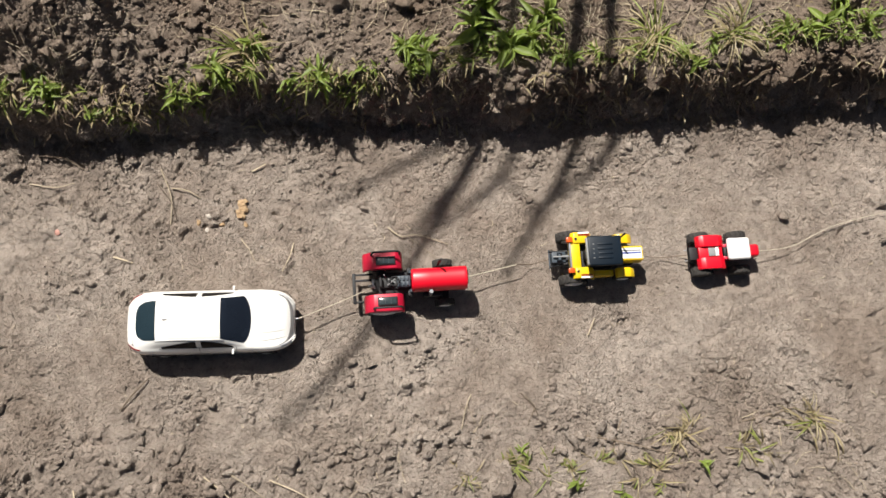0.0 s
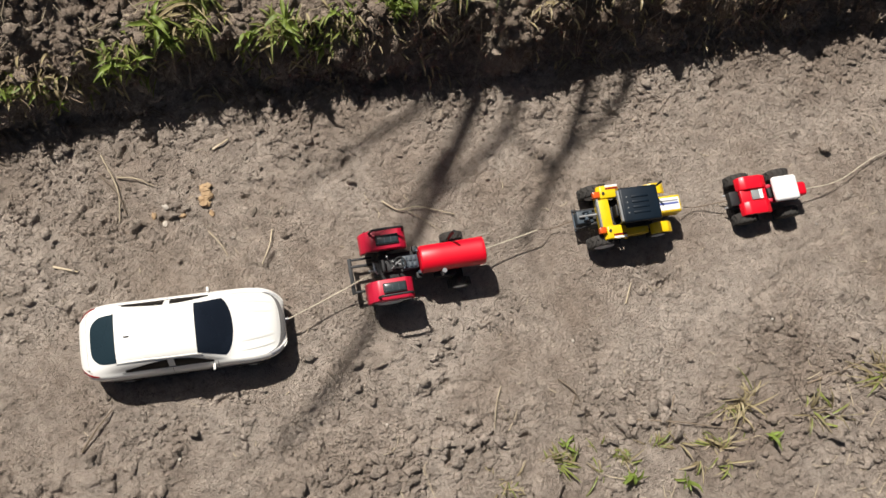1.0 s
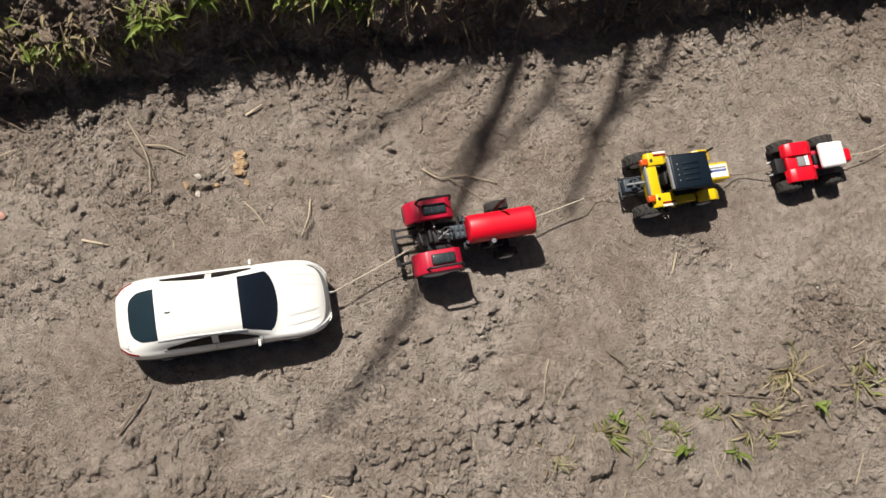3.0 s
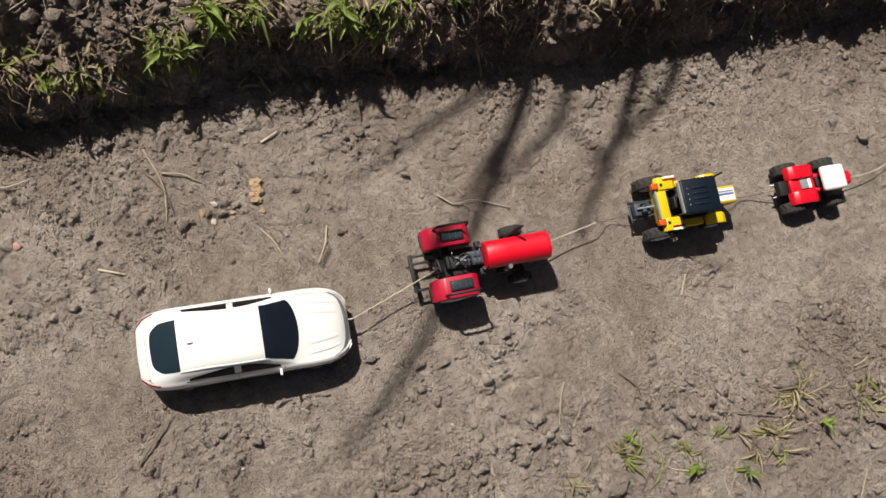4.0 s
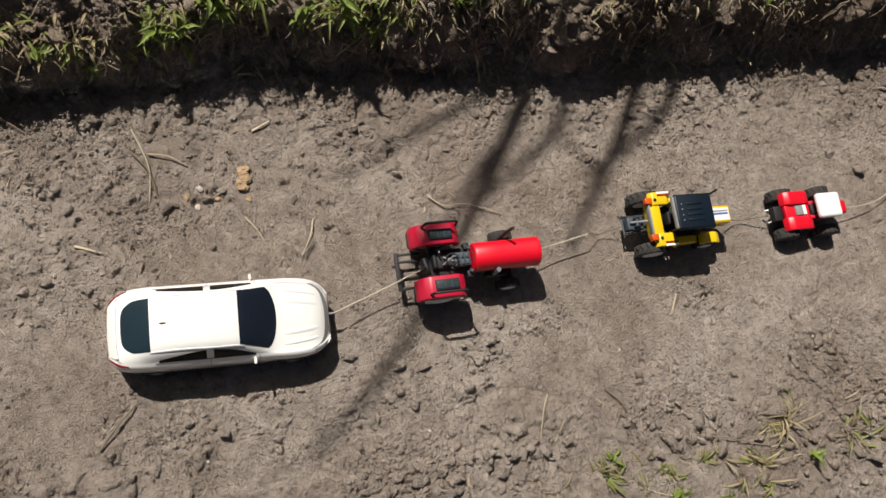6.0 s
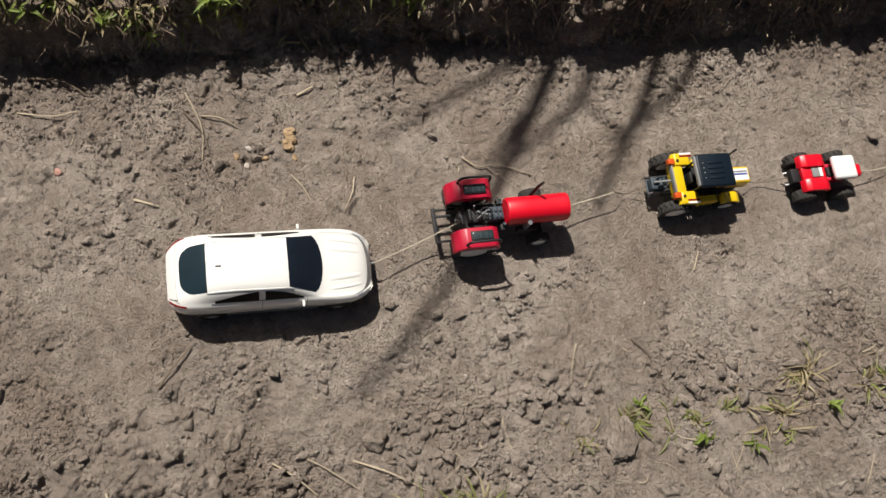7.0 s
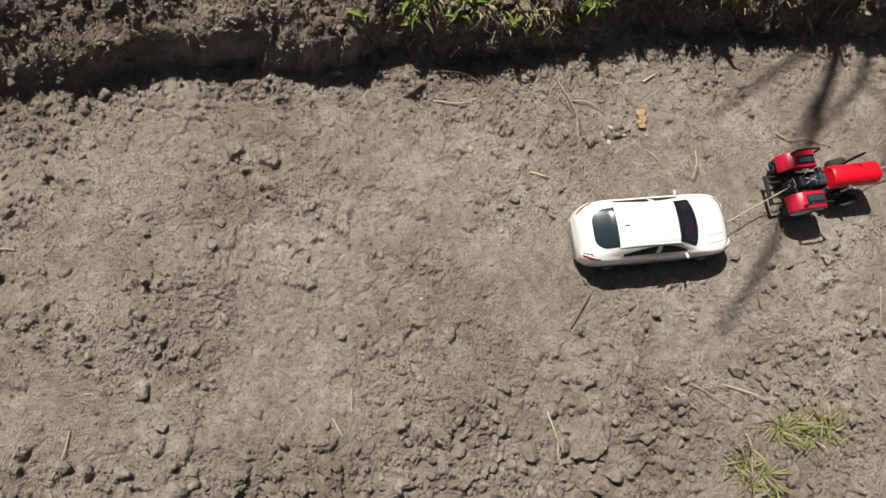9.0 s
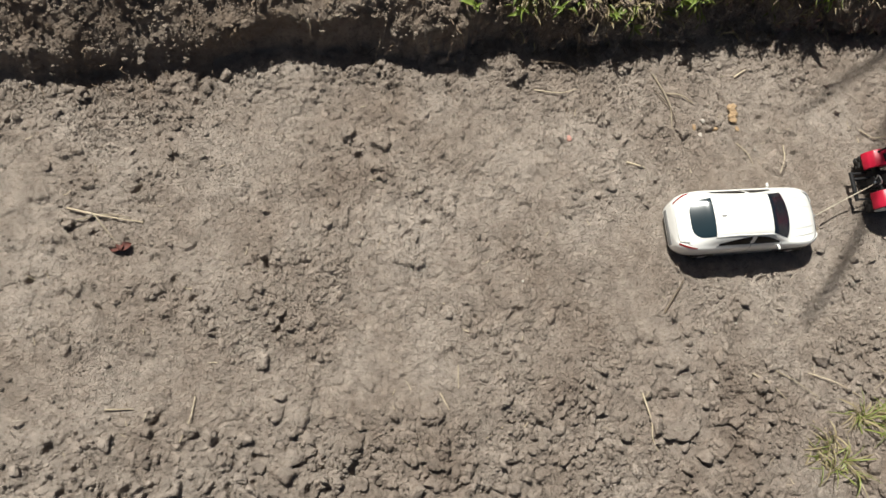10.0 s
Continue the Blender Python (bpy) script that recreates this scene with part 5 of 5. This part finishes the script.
def bit(name, x, y, sx, sy, sz, mat, label, category, k, group=""):
    bm = bmesh.new()
    bmesh.ops.create_icosphere(bm, subdivisions=2, radius=1)
    for v in bm.verts:
        q = v.co.normalized()
        v.co = Vector((q.x * sx, q.y * sy, q.z * sz)) * (0.85 + 0.45 * noise.noise(q * 1.7 + Vector((k * 5.3, 1, 2))))
    ob = part(name, bm, mat, None, at=pose(x, y, ground_at(x, y) + sz * 0.45, 0, 0, k * 47))
    return tagged(ob, label, category, group)


husk = thing("corn_husk", pose(0.060, 0.277, ground_at(0.060, 0.277), 0, 0, 80), "broken tan corn cob piece lying on soil", "corn cob")
for k in range(5):
    bm = bmesh.new()
    bmesh.ops.create_icosphere(bm, subdivisions=3, radius=1)
    for v in bm.verts:
        q = v.co.normalized()
        v.co = Vector((q.x * 0.0075, q.y * 0.0125, q.z * 0.0050)) * (0.85 + 0.5 * noise.noise(q * 2.2 + Vector((k * 4.1, 2, 0))))
    part("cob_piece", bm, SHELL, husk, at=pose(0.0085 * (k - 2), 0.0035 * math.sin(2.3 * k), 0.004 + 0.001 * (k % 2), 8 * math.sin(k), 0, 14 * math.sin(1.7 * k)))
for k, (x, y) in enumerate(((-0.042, 0.252), (-0.018, 0.265), (0.012, 0.244), (-0.025, 0.235), (0.066, 0.240))):
    bit("pebble", x, y, 0.0085, 0.0055, 0.004, SHELL if k % 2 == 0 else PALE_STONE, "small pale chip beside the corn cob", "pebble", k + 2, "pale chips")
bit("brick_chip", -0.358, 0.247, 0.010, 0.0075, 0.003, BRICK_BIT, "small pale pinkish brick chip on the soil", "brick chip", 3)
leaf = thing("fallen_leaf", pose(-1.31, 0.087, ground_at(-1.31, 0.087) + 0.002, 0, 0, 30), "curled dark red-brown dry leaf on the soil", "leaf")
for k in range(3):
    bm = bmesh.new()
    rows = [[bm.verts.new((0.024 * t, 0.0075 * math.sin(math.pi * (0.08 + 0.9 * t)) * side, 0.003 * side * side + 0.006 * math.sin(3.3 * t + k))) for side in (-1, -0.5, 0, 0.5, 1)] for t in (0, 0.15, 0.3, 0.45, 0.6, 0.75, 0.9, 1.0)]
    for low, high in zip(rows, rows[1:]):
        for j in range(4):
            bm.faces.new((low[j], high[j], high[j + 1], low[j + 1]))
    part("lobe", bm, DRY_LEAF, leaf, at=pose(0, 0, 0.001 * k, 8 * k - 8, 0, 62 * k))
for k, (x, y) in enumerate(((0.10, 0.185), (0.60, 0.33), (-0.52, -0.06), (1.42, 0.24), (0.98, -0.10), (0.40, -0.16), (1.14, -0.16), (-0.85, 0.10), (0.33, -0.22), (-0.05, -0.21), (0.72, -0.13), (1.30, 0.02))):
    bit("pebble", x, y, 0.004, 0.003, 0.0026, PALE_STONE, "small pale pebble on the soil", "pebble", k + 11, "pebbles")
bit("stone", 0.293, -0.098, 0.014, 0.011, 0.010, SOIL, "rounded grey stone on trodden soil", "stone", 31)
bit("dark_pod", 0.146, 0.229, 0.012, 0.005, 0.005, BARK, "dark dry pod lying on the soil", "pod", 9)


# ---- the bare tree behind the bank, whose limbs shade the track ----
def limb(bm, line, h0, h1, r0, r1):
    """A limb from h0 to h1 high, standing so that its shade falls along a line on the ground."""
    pts = []
    for k, (x, y) in enumerate(line):
        h = h0 + (h1 - h0) * k / (len(line) - 1)
        pts.append(Vector((x, y, 0)) - SHADE * h)
    smooth = curve_points(pts, 5)
    tube(smooth, [r0 + (r1 - r0) * k / (len(smooth) - 1) for k in range(len(smooth))], 8, bm)


tree = thing("tree", pose(0, 0, 0), "bare grey-barked tree standing behind the bank", "tree")
bm = bmesh.new()
trunk_foot = Vector((0.28, 2.22, 0.10))
trunk_top = Vector((0.88, 1.15, 0)) - SHADE * 1.5
tube(curve_points([trunk_foot, trunk_foot.lerp(trunk_top, 0.5) + Vector((-0.05, 0.04, 0.0)), trunk_top], 5), [0.085 - 0.0045 * k for k in range(11)], 12, bm)
part("trunk", bm, BARK, tree)
for line, h0, h1, r0, r1 in (
        (((0.88, 1.15), (0.78, 0.72), (0.69, 0.50), (0.58, 0.325), (0.44, 0.12), (0.27, -0.10), (0.12, -0.23)), 1.5, 2.8, 0.022, 0.006),
        (((0.88, 1.15), (0.81, 0.72), (0.755, 0.50), (0.695, 0.345), (0.58, 0.25), (0.5, 0.19)), 1.5, 2.6, 0.017, 0.004),
        (((0.88, 1.15), (0.94, 0.72), (0.91, 0.48), (0.84, 0.33), (0.75, 0.206), (0.66, 0.08)), 1.5, 2.6, 0.020, 0.008),
        (((0.88, 1.15), (1, 0.78), (0.995, 0.50), (0.94, 0.355), (0.81, 0.26), (0.72, 0.225)), 1.5, 2.5, 0.020, 0.004),
        (((0.69, 0.50), (0.54, 0.41), (0.38, 0.335), (0.24, 0.27)), 1.93, 2.3, 0.011, 0.004),
        (((0.58, 0.325), (0.50, 0.25), (0.42, 0.15), (0.36, 0.02)), 2.15, 2.5, 0.010, 0.004),
        (((0.67, 0.32), (0.71, 0.285), (0.745, 0.254), (0.78, 0.24)), 2.3, 2.5, 0.005, 0.003)):
    bm = bmesh.new()
    limb(bm, line, h0, h1, r0, r1)
    part("limb", bm, BARK, tree)

for k in range(7):
    a, h = 0.25 + 0.42 * k, 2.3 + 0.25 * (k % 3)
    end = trunk_top + Vector((1.1 * math.cos(a), 0.35 + 0.9 * math.sin(a), h - 1.2))
    mid = trunk_top.lerp(end, 0.5) + Vector((0, 0, 0.18))
    bm = bmesh.new()
    tube(curve_points([trunk_top - Vector((0, 0, 0.05)), mid, end], 5), [0.034 - 0.0028 * j for j in range(11)], 8, bm)
    for j in range(5):
        root = mid.lerp(end, j / 5)
        tip = root + Vector((rng.uniform(-0.3, 0.3), rng.uniform(0.0, 0.35), rng.uniform(0.1, 0.4)))
        tube([root, root.lerp(tip, 0.5) + Vector((0, 0, 0.03)), tip], [0.008, 0.006, 0.003], 5, bm)
    part("limb", bm, BARK, tree)
